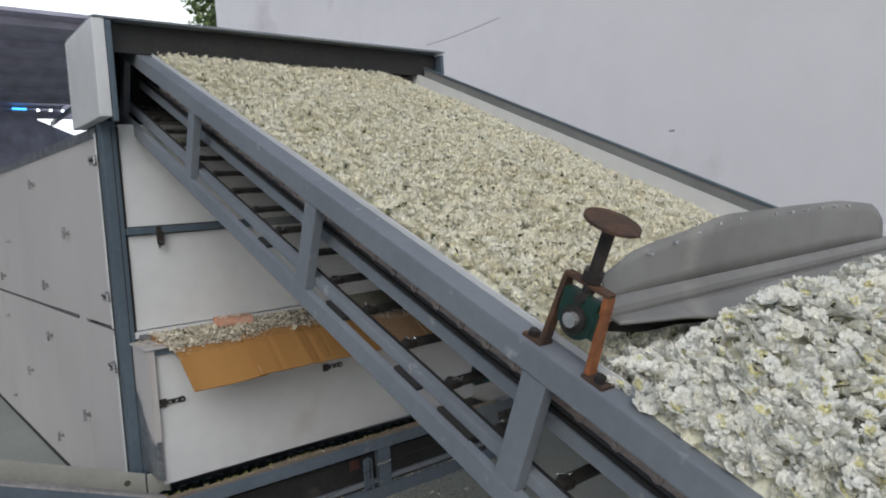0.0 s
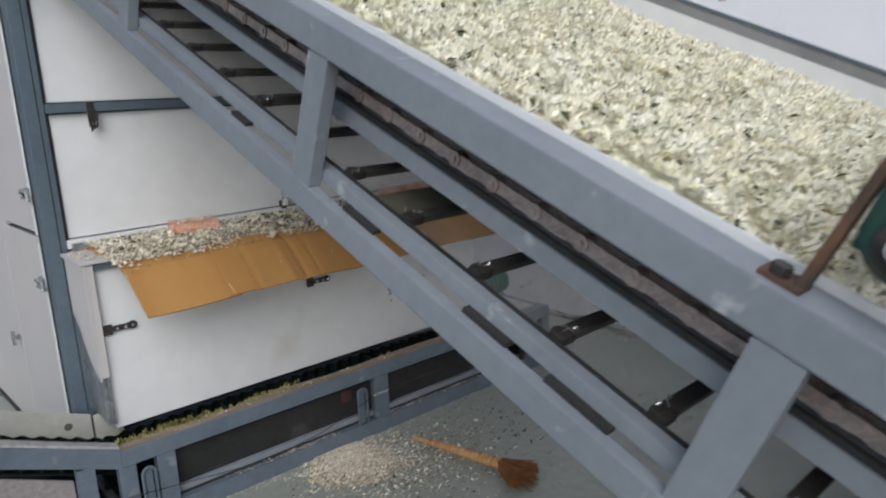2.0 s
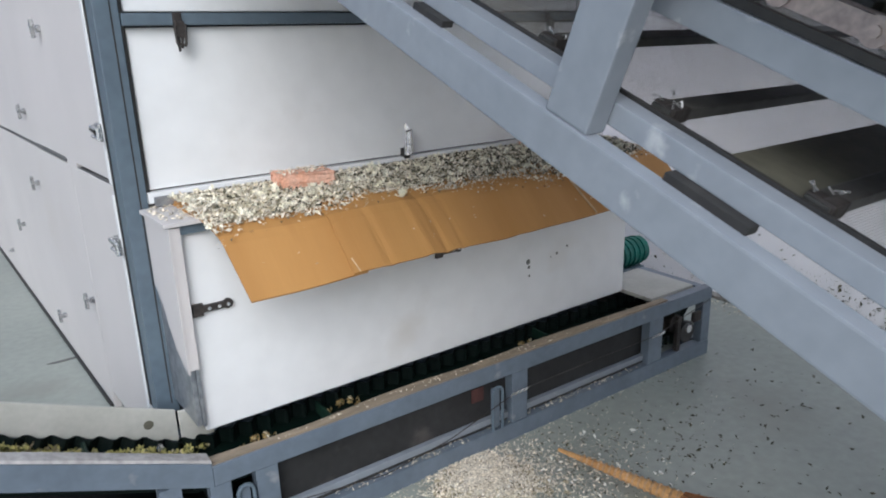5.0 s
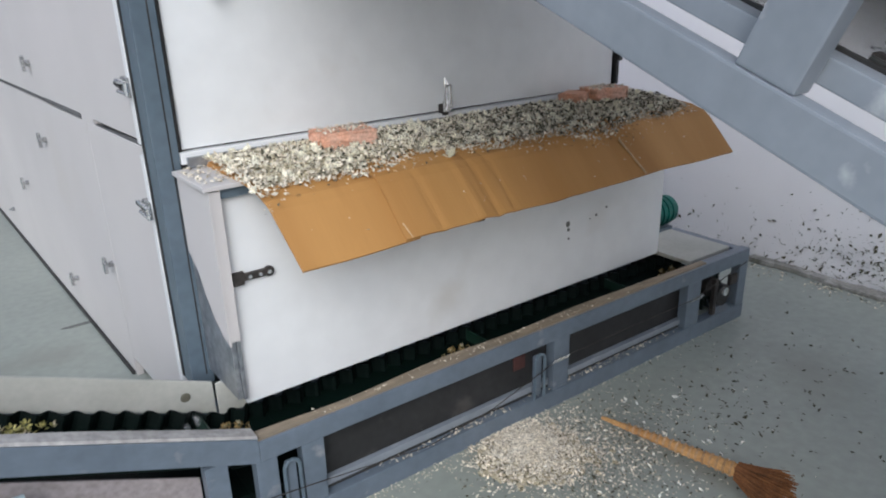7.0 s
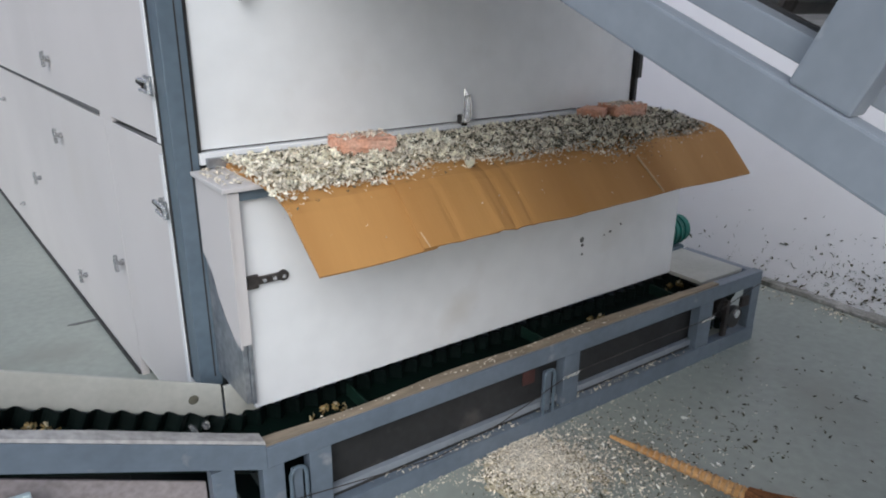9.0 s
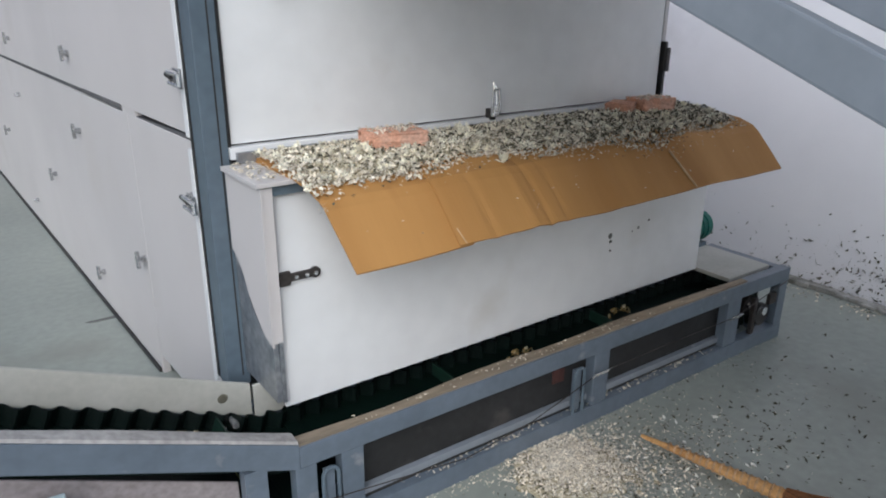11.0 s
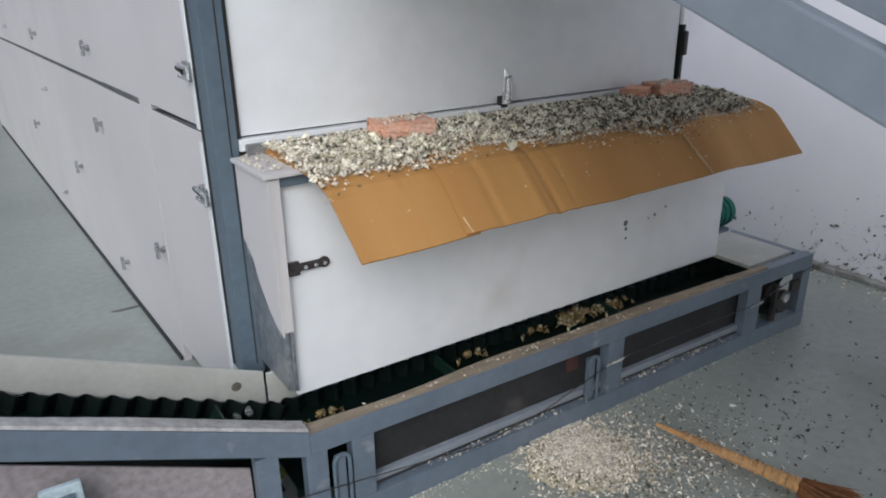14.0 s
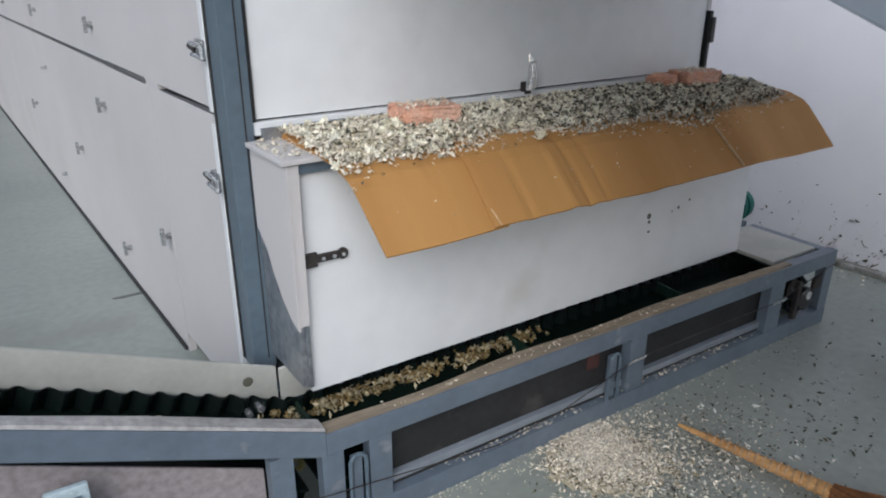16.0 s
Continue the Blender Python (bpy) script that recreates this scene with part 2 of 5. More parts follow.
def rotations(n, rng, tilt):
    """n random turns, leaning from upright by up to tilt (radians)."""
    yaw, lean, way = rng.uniform(0, 6.283, n), tilt * np.sqrt(rng.uniform(0, 1, n)), rng.uniform(0, 6.283, n)
    def rz(a):
        m = np.zeros((n, 3, 3)); m[:, 0, 0] = m[:, 1, 1] = np.cos(a); m[:, 0, 1] = -np.sin(a); m[:, 1, 0] = np.sin(a); m[:, 2, 2] = 1
        return m
    rx = np.zeros((n, 3, 3)); rx[:, 0, 0] = 1; rx[:, 1, 1] = rx[:, 2, 2] = np.cos(lean); rx[:, 1, 2] = -np.sin(lean); rx[:, 2, 1] = np.sin(lean)
    return rz(way) @ rx @ rz(yaw)


def strew(shape, places, sizes, tilt, rng):
    """Copies of a small shape (verts, faces, index) laid at places, as one set of arrays."""
    v, f, ix = shape
    v = np.array(v)
    n = len(places)
    allv = np.einsum("nij,kj->nki", rotations(n, rng, tilt), v) * np.asarray(sizes)[:, None, None] + np.asarray(places)[:, None, :]
    faces = [tuple(k + i * len(v) for k in q) for i in range(n) for q in f]
    return allv.reshape(-1, 3), faces, list(ix) * n


def join(sets):
    vs, fs, ix, base = [], [], [], 0
    for v, f, i in sets:
        vs.append(v); fs += [tuple(k + base for k in q) for q in f]; ix += i
        base += len(v)
    return np.concatenate(vs), fs, ix


def flower(petals, curl, rng, centre=True, ruffle=0, tint=0):
    """A daisy-like flower of radius 1: slender cupped petals and a domed centre."""
    v, f, ix = [], [], []
    for k in range(petals):
        a = 6.283 * k / petals + rng.uniform(-0.12, 0.12)
        w, up, long = rng.uniform(0.22, 0.32) * (1.25 if ruffle else 1.0), curl * rng.uniform(0.3, 1.5), rng.uniform(0.8, 1.05)
        d, s = np.array((np.cos(a), np.sin(a), 0)), np.array((-np.sin(a), np.cos(a), 0))
        b = len(v)
        v += [tuple(d * 0.15), tuple(d * 0.55 * long + s * w * 0.9 + np.array((0, 0, up * 0.35))), tuple(d * 0.95 * long + s * w * 0.6 + np.array((0, 0, up))),
              tuple(d * long - s * w * 0.5 + np.array((0, 0, up * 0.9))), tuple(d * 0.55 * long - s * w * 0.9 + np.array((0, 0, up * 0.4)))]
        f.append((b, b + 4, b + 3, b + 2, b + 1)); ix.append(0)
    if ruffle:
        for k in range(ruffle):
            a = 6.283 * (k + 0.5) / ruffle + rng.uniform(-0.25, 0.25)
            w, up, long = rng.uniform(0.18, 0.28), rng.uniform(0.2, 0.45), rng.uniform(0.35, 0.62)
            d, s = np.array((np.cos(a), np.sin(a), 0)), np.array((-np.sin(a), np.cos(a), 0))
            b = len(v)
            v += [tuple(d * 0.1), tuple(d * long + s * w + np.array((0, 0, up * 0.8))), tuple(d * long * 1.1 + np.array((0, 0, up))), tuple(d * long - s * w + np.array((0, 0, up * 0.8)))]
            f.append((b, b + 3, b + 2, b + 1)); ix.append(tint)
    if centre:
        b = len(v)
        v += [(0.3 * np.cos(a), 0.3 * np.sin(a), 0.1) for a in np.arange(6) * 1.047] + [(0, 0, 0.24)]
        f += [(b + k, b + (k + 1) % 6, b + 6) for k in range(6)]; ix += [1] * 6
    return v, f, ix


def chip(kind, rng):
    """A crumpled flake: two bent triangles."""
    v = [(-0.95, -0.25 * rng.uniform(0.2, 1.6), 0), (0.1 * rng.uniform(-2, 2), -0.42, 0.15), (1.0, 0.15 * rng.uniform(-1, 1), 0.05), (0.2 * rng.uniform(-1, 1), 0.5, 0.1), (-0.1, 0.05, 0.24)]
    return v, [(0, 1, 4), (1, 2, 4), (2, 3, 4), (3, 0, 4)], [kind] * 4


def stuff(name, sets, mats, label, category, kind="stuff", parent=None, m=None):
    v, f, ix = join(sets)
    me = from_arrays(name, v.tolist() if isinstance(v, np.ndarray) else v, f, mats, ix)
    ob = new(name, me)
    if parent:
        ob.parent = parent
    if m:
        ob.matrix_basis = m
    return tagged(ob, label, category, "", kind)


RNG = np.random.default_rng(7)

# ---- ground and walls ----
bm = bmesh.new()
bmesh.ops.create_grid(bm, x_segments=2, y_segments=2, size=120)
floor = alone("floor", bm, FLOOR, "greenish grey painted concrete floor, dusty and stained", "floor", "structure")
wall_east = alone("wall_east", block((3.57, -4.2, -0.05), (3.79, 8.3, 4.6)), WALL, "tall whitewashed wall, specked with dirt at its foot", "wall", "structure")
# rough mortar fillet and grime at the foot of the wall
bm = bmesh.new()
for k in range(46):
    y = -0.4 + k * 0.115
    cuboid(bm, (3.50 + RNG.uniform(0, 0.03), y, 0), (3.572, y + 0.12, RNG.uniform(0.012, 0.03)), 0.006)
baseboard = alone("baseboard", bm, mat("grimy_mortar", (0.36, 0.35, 0.33), (0.24, 0.23, 0.21), 0.9, scale=9, fine=60, bump=0.6, dirt=(0.08, 0.08, 0.06), dirt_scale=12, dirt_amount=0.5),
                  "grimy mortar fillet where the wall meets the floor", "skirting", "structure")
n = 1000
pl = np.stack([np.full(n, 3.566), np.concatenate([RNG.uniform(0.6, 4.2, 300), RNG.normal(2.72, 0.25, 700)]), np.abs(RNG.normal(0, 0.13, n)) + 0.02], 1)
stuff("wall_specks", [strew(chip(0, RNG), pl, 0.002 + 0.015 * RNG.uniform(0, 1, n) ** 3, 3.1, RNG)], [CHIPDARK], "dark dried specks stuck to the foot of the wall", "debris")

# hairline crack and a small dent in the whitewash
bm = bmesh.new()
for (y0, z0), (y1, z1) in (((4.40, 2.468), (4.12, 2.462)), ((4.12, 2.462), (3.88, 2.470)), ((3.88, 2.470), (3.62, 2.484))):
    rod(bm, (3.570, y0, z0), (3.570, y1, z1), 0.003, 0.002, 5)
cuboid(bm, (3.566, 2.375, 1.610), (3.571, 2.405, 1.620), 0.001)
alone("trim", bm, mat("wall_crack", (0.40, 0.38, 0.42), (0.33, 0.31, 0.35), 0.9), "hairline crack and dent in the whitewashed wall", "crack", "structure")
# Shadow smear on the floor, drawn as a thin dark patch.
bm = bmesh.new()
ring = [bm.verts.new((0.955 + 0.062 * math.cos(a) * (1 + 0.2 * math.sin(3 * a)), 4.505 + 0.013 * math.sin(a) * (1 + 0.3 * math.cos(2 * a)), z)) for z in (0.0005, 0.0025) for a in np.arange(20) * math.tau / 20]
bm.faces.new(ring[20:])
for k in range(20):
    bm.faces.new((ring[k], ring[(k + 1) % 20], ring[20 + (k + 1) % 20], ring[20 + k]))
alone("floor_smear", bm, mat("shadow_smear", (0.15, 0.15, 0.145), (0.11, 0.11, 0.105), 0.8, scale=30, fine=90), "dark shadow smear on the concrete beside the dryer", "stain", "stuff")
# far shed: roof on trusses, lamps beneath, dark stores
shed = thing("far_shed", pose(-2, 14, 0), "open shed with a grey steel roof on trusses and lamps beneath", "shed")
tilt = pose(0, 10.0, 3.86, -1.3, 0, 0)
part("roof", block((-8, 0, 0), (3.5, 7.4, 0.05), 0, tilt), FARHAZE, shed)
for k in range(7):
    part("purlin", block((-8, 0.25 + k * 1.1, -0.09), (3.48, 0.33 + k * 1.1, -0.003), 0, tilt), FARHAZE, shed)
for k in range(6):
    x = -7.9 + k * 2.25
    part("truss", block((x, 0.1, -0.30), (x + 0.06, 7.3, -0.22), 0, tilt), PAINT_DARK, shed)
for x in (-7.6, -4.0, -0.4):
    part("post", block((x, 16.9, 0), (x + 0.14, 17.05, 3.62), 0.01), PAINT_DARK, shed)
part("back_wall", block((-8, 17.2, 0), (3.1, 17.35, 3.66)), FARHAZE, shed, "dark store wall")
bm = bmesh.new()
a, b = ([bm.verts.new((x, y, z)) for x, z in ((3.1, 0), (4.6, 0), (4.6, 2.8), (3.1, 3.5))] for y in (17.2, 17.35))
bm.faces.new(a)
bm.faces.new(b[::-1])
for k in range(4):
    bm.faces.new((a[k], b[k], b[(k + 1) % 4], a[(k + 1) % 4]))
bmesh.ops.recalc_face_normals(bm, faces=bm.faces)
part("lean_to", bm, FARHAZE, shed, "dark lean-to with a sloping top")
part("eave_beam", block((3.1, 17.2, 3.545), (4.9, 17.35, 4.0)), FARHAZE, shed)
part("lamp_rail", block((-6, 16.5, 3.60), (4.0, 16.56, 3.64)), FARHAZE, shed)
part("blue_lamp", block((2.56, 16.42, 3.60), (2.80, 16.48, 3.635)), BLUELAMP, shed, "blue light strip")
for k in range(4):
    part("lamp", rod(bmesh.new(), (3.0 + 0.22 * k, 16.42, 3.575), (3.0 + 0.22 * k, 16.42, 3.615), 0.026), LAMP, shed, "small white lamp")
backdrop = alone("backdrop", block((-14, 48.0, 0.0), (34, 48.2, 26)), glow("hazy_sky", (0.97, 0.97, 1.0), 1.9), "bright hazy white sky beyond the shed", "sky", "structure")

tree = thing("tree", pose(5.0, 11.9, 0), "leafy green tree behind the end of the wall", "tree")
bm = rod(bmesh.new(), (5.0, 11.9, 0), (5.05, 11.9, 3.6), 0.13, 0.07)
for k in range(7):
    a = k * 0.9
    rod(bm, (5.03, 11.9, 2.2 + 0.15 * k), (5.03 + 0.45 * math.cos(a), 11.9 + 0.45 * math.sin(a), 3.3 + 0.2 * k), 0.05, 0.015, 8)
part("trunk", bm, BARK, tree)
n = 1500
d = RNG.normal(0, 1, (n, 3)); d /= np.linalg.norm(d, axis=1)[:, None]
lump = 0.75 + 0.25 * np.sin(4 * d[:, 0] + 1) * np.cos(5 * d[:, 1]) + 0.15 * np.sin(9 * d[:, 2])
pl = np.array((5.0, 11.9, 4.75)) + d * (np.cbrt(RNG.uniform(0.15, 1, n)) * lump)[:, None] * np.array((0.5, 0.5, 0.65))
pl -= np.array((5.0, 11.9, 0))
stuff("crown", [strew(chip(0, RNG), pl, RNG.uniform(0.035, 0.07, n), 3.1, RNG)], [TREELEAF], "", "", "", tree)

# ---- drying machine ----
dryer = thing("drying_machine", pose(1.05, 3.3, 0), "tall white sheet-metal flower dryer with grey corner posts", "machine")
YS = (3.345, 4.80, 6.05, 7.32, 8.6, 9.6)
SIDE = pose(1.03, 3.7, 0, 0, 0, 1.9) @ pose(-1.03, -3.7, 0)  # the long side runs a little out of square
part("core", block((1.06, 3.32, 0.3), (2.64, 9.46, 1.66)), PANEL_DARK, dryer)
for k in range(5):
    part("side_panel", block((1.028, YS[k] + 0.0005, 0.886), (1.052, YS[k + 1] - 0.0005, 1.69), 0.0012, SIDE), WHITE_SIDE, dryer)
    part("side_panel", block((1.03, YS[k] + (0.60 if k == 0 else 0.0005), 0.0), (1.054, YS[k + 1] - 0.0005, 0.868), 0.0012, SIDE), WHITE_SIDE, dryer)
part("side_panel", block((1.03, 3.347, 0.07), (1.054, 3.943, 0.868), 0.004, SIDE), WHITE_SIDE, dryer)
JOINT = mat("dark_joint_strip", (0.12, 0.115, 0.115), (0.085, 0.082, 0.085), 0.5, scale=8, fine=60, bump=0.05)
# dark strips in the joint between the two rows of panels, and the bridging piece between them
part("joint_strip", block((1.033, 3.35, 0.864), (1.046, 3.86, 0.8785), 0, SIDE @ pose(0, 3.35, 0.878, -1.4, 0, 0) @ pose(0, -3.35, -0.874)), JOINT, dryer)
part("joint_strip", block((1.026, 3.99, 0.874), (1.046, 4.47, 0.889), 0.002, SIDE), JOINT, dryer, "doubled end of the joint strip")
part("joint_strip", block((1.034, 4.47, 0.8695), (1.046, 9.5, 0.8805), 0, SIDE), JOINT, dryer)
part("joint_cover", block((1.0305, 3.86, 0.860), (1.05, 3.99, 0.892), 0, SIDE), WHITE_SIDE, dryer)
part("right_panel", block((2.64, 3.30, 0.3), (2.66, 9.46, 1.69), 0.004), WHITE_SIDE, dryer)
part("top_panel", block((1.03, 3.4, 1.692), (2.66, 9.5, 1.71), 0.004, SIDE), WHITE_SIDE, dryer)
part("edge_trim", block((1.020, 3.40, 1.672), (1.034, 9.46, 1.712), 0.004, SIDE), GALV, dryer)
part("edge_lip", block((1.016, 3.3425, 0.10), (1.0275, 3.366, 0.862), 0.002), WHITE, dryer, "bright folded edge of the side panel")
part("edge_lip", block((1.016, 3.3425, 0.89), (1.0275, 3.366, 1.68), 0.002), WHITE, dryer, "bright folded edge of the side panel")
# Black strip drawn for the shadow gap and grime where panels meet floor.
part("foot_seal", block((1.020, 3.96, 0.0), (1.029, 9.4, 0.013), 0, SIDE), BLACK, dryer, "black line of grime and shadow gap at the foot of the panels")
# corner post, an angle of two leaves
part("corner_post", block((1.022, 3.268, 0.272), (1.078, 3.342, 1.72), 0.004), PAINT_DARK, dryer)
part("post_groove", block((1.058, 3.2672, 0.30), (1.0615, 3.269, 1.70)), BLACK, dryer)
# Black strip standing for the dark gap between post and panel edge.
part("post_seal", block((1.0185, 3.331, 0.28), (1.0218, 3.342, 1.70)), BLACK, dryer)
part("post_lip", block((1.079, 3.276, 0.30), (1.088, 3.30, 1.70), 0.002), BLACK, dryer)
part("corner_post", block((2.60, 3.30, 0.272), (2.638, 3.36, 1.72), 0.004), PAINT_DARK, dryer)
for z0, z1, y0 in ((0.876, 1.262, 3.282), (1.298, 1.71, 3.282)):
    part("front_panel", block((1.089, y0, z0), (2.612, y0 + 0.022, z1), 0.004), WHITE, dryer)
part("front_bar", block((1.08, 3.262, 1.266), (2.62, 3.30, 1.294), 0.003), PAINT_DARK, dryer)
part("front_flange", block((1.079, 3.262, 0.845), (2.62, 3.298, 0.872), 0.003), WHITE, dryer)
part("rubber_flap", block((2.622, 3.27, 0.88), (2.636, 3.30, 1.06), 0.004), BLACK, dryer, "black rubber sealing flap")
part("rubber_flap", block((2.625, 3.262, 0.96), (2.645, 3.285, 1.04), 0.006), BLACK, dryer)


def clamp(y, z):
    """Toggle clamp on the post's edge: plate, two ears, bolt and wing."""
    c = part("clamp", block((1.010, y - 0.030, z - 0.022), (1.03, y + 0.026, z + 0.022), 0.003), STEEL, dryer, "small chromed toggle clamp")
    bm = rod(bmesh.new(), (1.004, y - 0.028, z + 0.012), (1.004, y + 0.03, z + 0.012), 0.006)
    rod(bm, (1.004, y - 0.028, z - 0.012), (1.004, y + 0.03, z - 0.012), 0.005)
    rod(bm, (1.002, y - 0.052, z + 0.012), (1.003, y - 0.028, z + 0.012), 0.0045)
    rod(bm, (1.002, y - 0.052, z - 0.012), (1.003, y - 0.028, z - 0.012), 0.0045)
    rod(bm, (1.002, y - 0.052, z - 0.014), (1.002, y - 0.052, z + 0.014), 0.005)
    part("bar", bm, CHROME, c)
    bm = rod(bmesh.new(), (1.018, y + 0.03, z), (1.008, y + 0.062, z + 0.004), 0.013, 0.006, 8)
    part("knob", bm, DARKMETAL, c)


for y, z in ((3.375, 1.575), (3.375, 1.02), (3.375, 0.728)):
    clamp(y, z)


def side_bolt(y, z, wing):
    bm = rod(bmesh.new(), (1.03, y, z), (1.016, y, z), 0.011, 0.011, 6)
    rod(bm, (1.016, y, z), (1.004, y, z), 0.006, 0.006, 8)
    if wing:
        cuboid(bm, (1.000, y - 0.007, z - 0.028), (1.012, y + 0.007, z + 0.028), 0.003)
        cuboid(bm, (0.998, y - 0.026, z + 0.004), (1.010, y + 0.004, z + 0.015), 0.003)
    bmesh.ops.transform(bm, matrix=SIDE, verts=bm.verts)
    part("bolt", bm, STEEL, dryer)


for y, z, w in ((4.70, 1.55, 1), (4.02, 1.283, 1), (5.6, 1.23, 0), (4.60, 0.998, 1), (4.62, 0.718, 1), (5.28, 0.425, 1), (3.97, 0.404, 1), (4.60, 0.16, 1),
                (5.93, 0.712, 0), (5.90, 0.99, 1), (5.97, 0.145, 0), (6.57, 0.44, 1), (6.4, 1.3, 0), (7.2, 0.98, 0)):
    side_bolt(y, z, w)


def toggle(x, z, long, drop):
    """Draw latch on a panel: base plate and swinging lever."""
    l = part("latch", block((x - 0.011, 3.258, z - 0.012), (x + 0.011, 3.28, z + 0.02), 0.003), DARKMETAL, dryer, "chromed draw latch")
    bm = bmesh.new()
    rod(bm, (x - 0.006, 3.25, z), (x - 0.004, 3.255, z + drop), 0.006, 0.003, 8)
    rod(bm, (x + 0.008, 3.25, z), (x + 0.002, 3.252, z + drop * 0.9), 0.005, 0.003, 8)
    cuboid(bm, (x - 0.012, 3.246, min(z, z + drop * long)), (x + 0.012, 3.256, max(z, z + drop * long)), 0.003)
    rod(bm, (x - 0.013, 3.244, z + drop * 0.15), (x - 0.011, 3.246, z + drop * 0.75), 0.0035, 0.003, 8)
    rod(bm, (x + 0.013, 3.244, z + drop * 0.10), (x + 0.010, 3.246, z + drop * 0.80), 0.0035, 0.003, 8)
    rod(bm, (x - 0.011, 3.246, z + drop * 0.75), (x + 0.010, 3.246, z + drop * 0.80), 0.0035, 0.0035, 8)
    part("lever", bm, CHROME if drop > 0 else DARKMETAL, l)


toggle(1.205, 1.275, 0.55, -0.07)
toggle(1.848, 0.878, 0.35, 0.095)
toggle(2.45, 1.275, 0.55, -0.07)

# discharge chute, hung on the dryer's front above the belt
chute = thing("discharge_chute", pose(1.06, 3.1, 0.277), "white sheet-metal discharge chute with a strap-hinged front door", "chute")
bm = block((1.090, 3.082, 0.290), (2.69, 3.098, 0.818), 0.003)
for v in bm.verts:
    if v.co.z < 0.4:
        v.co.z -= 0.010 * (v.co.x - 1.09)  # its lower edge hangs a little low at one end
part("door", bm, WHITE, chute, "plain white front door")
part("ledge", block((1.052, 3.058, 0.826), (2.69, 3.26, 0.836), 0.002), WHITE_SIDE, chute, "pale galvanised top ledge")
part("ledge_upstand", block((1.09, 3.252, 0.838), (2.60, 3.261, 0.862), 0.002), GALV, chute)
bm = bmesh.new()
cut = [(3.062, 0.46), (3.10, 0.475), (3.14, 0.505), (3.18, 0.55), (3.21, 0.60), (3.262, 0.64), (3.262, 0.824), (3.062, 0.824)]
lo, hi = ([bm.verts.new((x, y, z)) for y, z in cut] for x in (1.062, 1.067))
bm.faces.new(lo[::-1])
bm.faces.new(hi)
for k in range(len(cut)):
    bm.faces.new((lo[k], lo[(k + 1) % len(cut)], hi[(k + 1) % len(cut)], hi[k]))
bmesh.ops.recalc_face_normals(bm, faces=bm.faces)
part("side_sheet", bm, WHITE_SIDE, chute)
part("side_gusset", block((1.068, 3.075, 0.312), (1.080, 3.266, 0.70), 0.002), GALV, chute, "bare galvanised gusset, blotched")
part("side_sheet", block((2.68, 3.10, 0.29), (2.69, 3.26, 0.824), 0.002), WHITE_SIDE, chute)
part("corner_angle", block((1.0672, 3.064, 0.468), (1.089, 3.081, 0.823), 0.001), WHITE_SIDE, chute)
part("corner_angle", block((1.0805, 3.068, 0.312), (1.089, 3.081, 0.469), 0.001), GALV, chute, "bare galvanised lower corner")
part("gap_strip", block((1.08, 3.07, 0.803), (2.69, 3.08, 0.824)), PAINT_DARK, chute)


def strap_hinge(x, z, long):
    h = part("hinge", block((x - 0.004, 3.072, z - 0.016), (x + 0.022, 3.081, z + 0.016), 0.002), DARKMETAL, chute, "black cast strap hinge")
    bm = block((x + 0.02, 3.074, z - 0.009), (x + long - 0.015, 3.081, z + 0.009), 0.002)
    rod(bm, (x + long - 0.015, 3.075, z), (x + long - 0.015, 3.081, z), 0.013, 0.013, 10)
    part("strap", bm, DARKMETAL, h)
    bm = bmesh.new()
    for dx in (0.035, 0.06, 0.082):
        rod(bm, (x + dx, 3.069, z), (x + dx, 3.075, z), 0.005, 0.004, 8)
    part("screws", bm, CHROME, h)


strap_hinge(1.098, 0.612, 0.098)
strap_hinge(1.815, 0.607, 0.098)
SAP = mat("dried_sap", (0.22, 0.22, 0.21), (0.15, 0.15, 0.14), 0.7)
for x, z, r in ((2.195, 0.497, 0.011), (2.198, 0.478, 0.007), (2.2, 0.447, 0.005), (2.33, 0.50, 0.006), (2.38, 0.517, 0.005), (2.30, 0.493, 0.003)):
    part("stain_spot", rod(bmesh.new(), (x, 3.083, z), (x, 3.0795, z), r, r * 0.6, 9), SAP, chute, "dark speck of dried sap")

# intake hood at the top of the feed conveyor
hood = thing("intake_hood", pose(1.03, 3.12, 1.712), "sheet-metal intake hood, open in front, dark inside", "hood")
part("left_sheet", block((0.985, 3.10, 1.715), (1.03, 3.56, 2.075), 0.006), WHITE, hood, "bright white side sheet")
part("front_edge", block((1.032, 3.098, 1.70), (1.052, 3.13, 2.07), 0.003), PAINT_DARK, hood)
part("right_sheet", block((2.63, 3.11, 1.95), (2.65, 3.56, 2.07), 0.004), PAINT_DARK, hood)
part("top_sheet", block((0.99, 3.098, 2.077), (2.65, 3.56, 2.086), 0.002), PAINT, hood)
# Black back, and a black sheet added near the front, give the hood's inner shade.
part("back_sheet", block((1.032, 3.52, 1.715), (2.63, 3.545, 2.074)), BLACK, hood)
part("curtain", block((1.056, 3.150, 1.965), (2.62, 3.160, 2.074), 0.002), BLACK, hood, "black sheet standing for the hood's dark inside")

# ---- feed conveyor: its own space has y up the slope and z square to the bed ----
SLOPE = 23.24
feed = thing("feed_conveyor", pose(1.15, 1.109, 1.120, SLOPE, 0, 0), "long inclined slat conveyor in a grey-blue painted steel frame", "conveyor")
U0, U1 = -1.75, 2.46
STRUTS = (-1.64, -0.84, -0.037, 0.764, 1.60, 2.40)


def lblock(name, lo, hi, material, bevel=0.003, parent=None, label=""):
    return part(name, block(lo, hi, bevel), material, parent or feed, label, local=True)


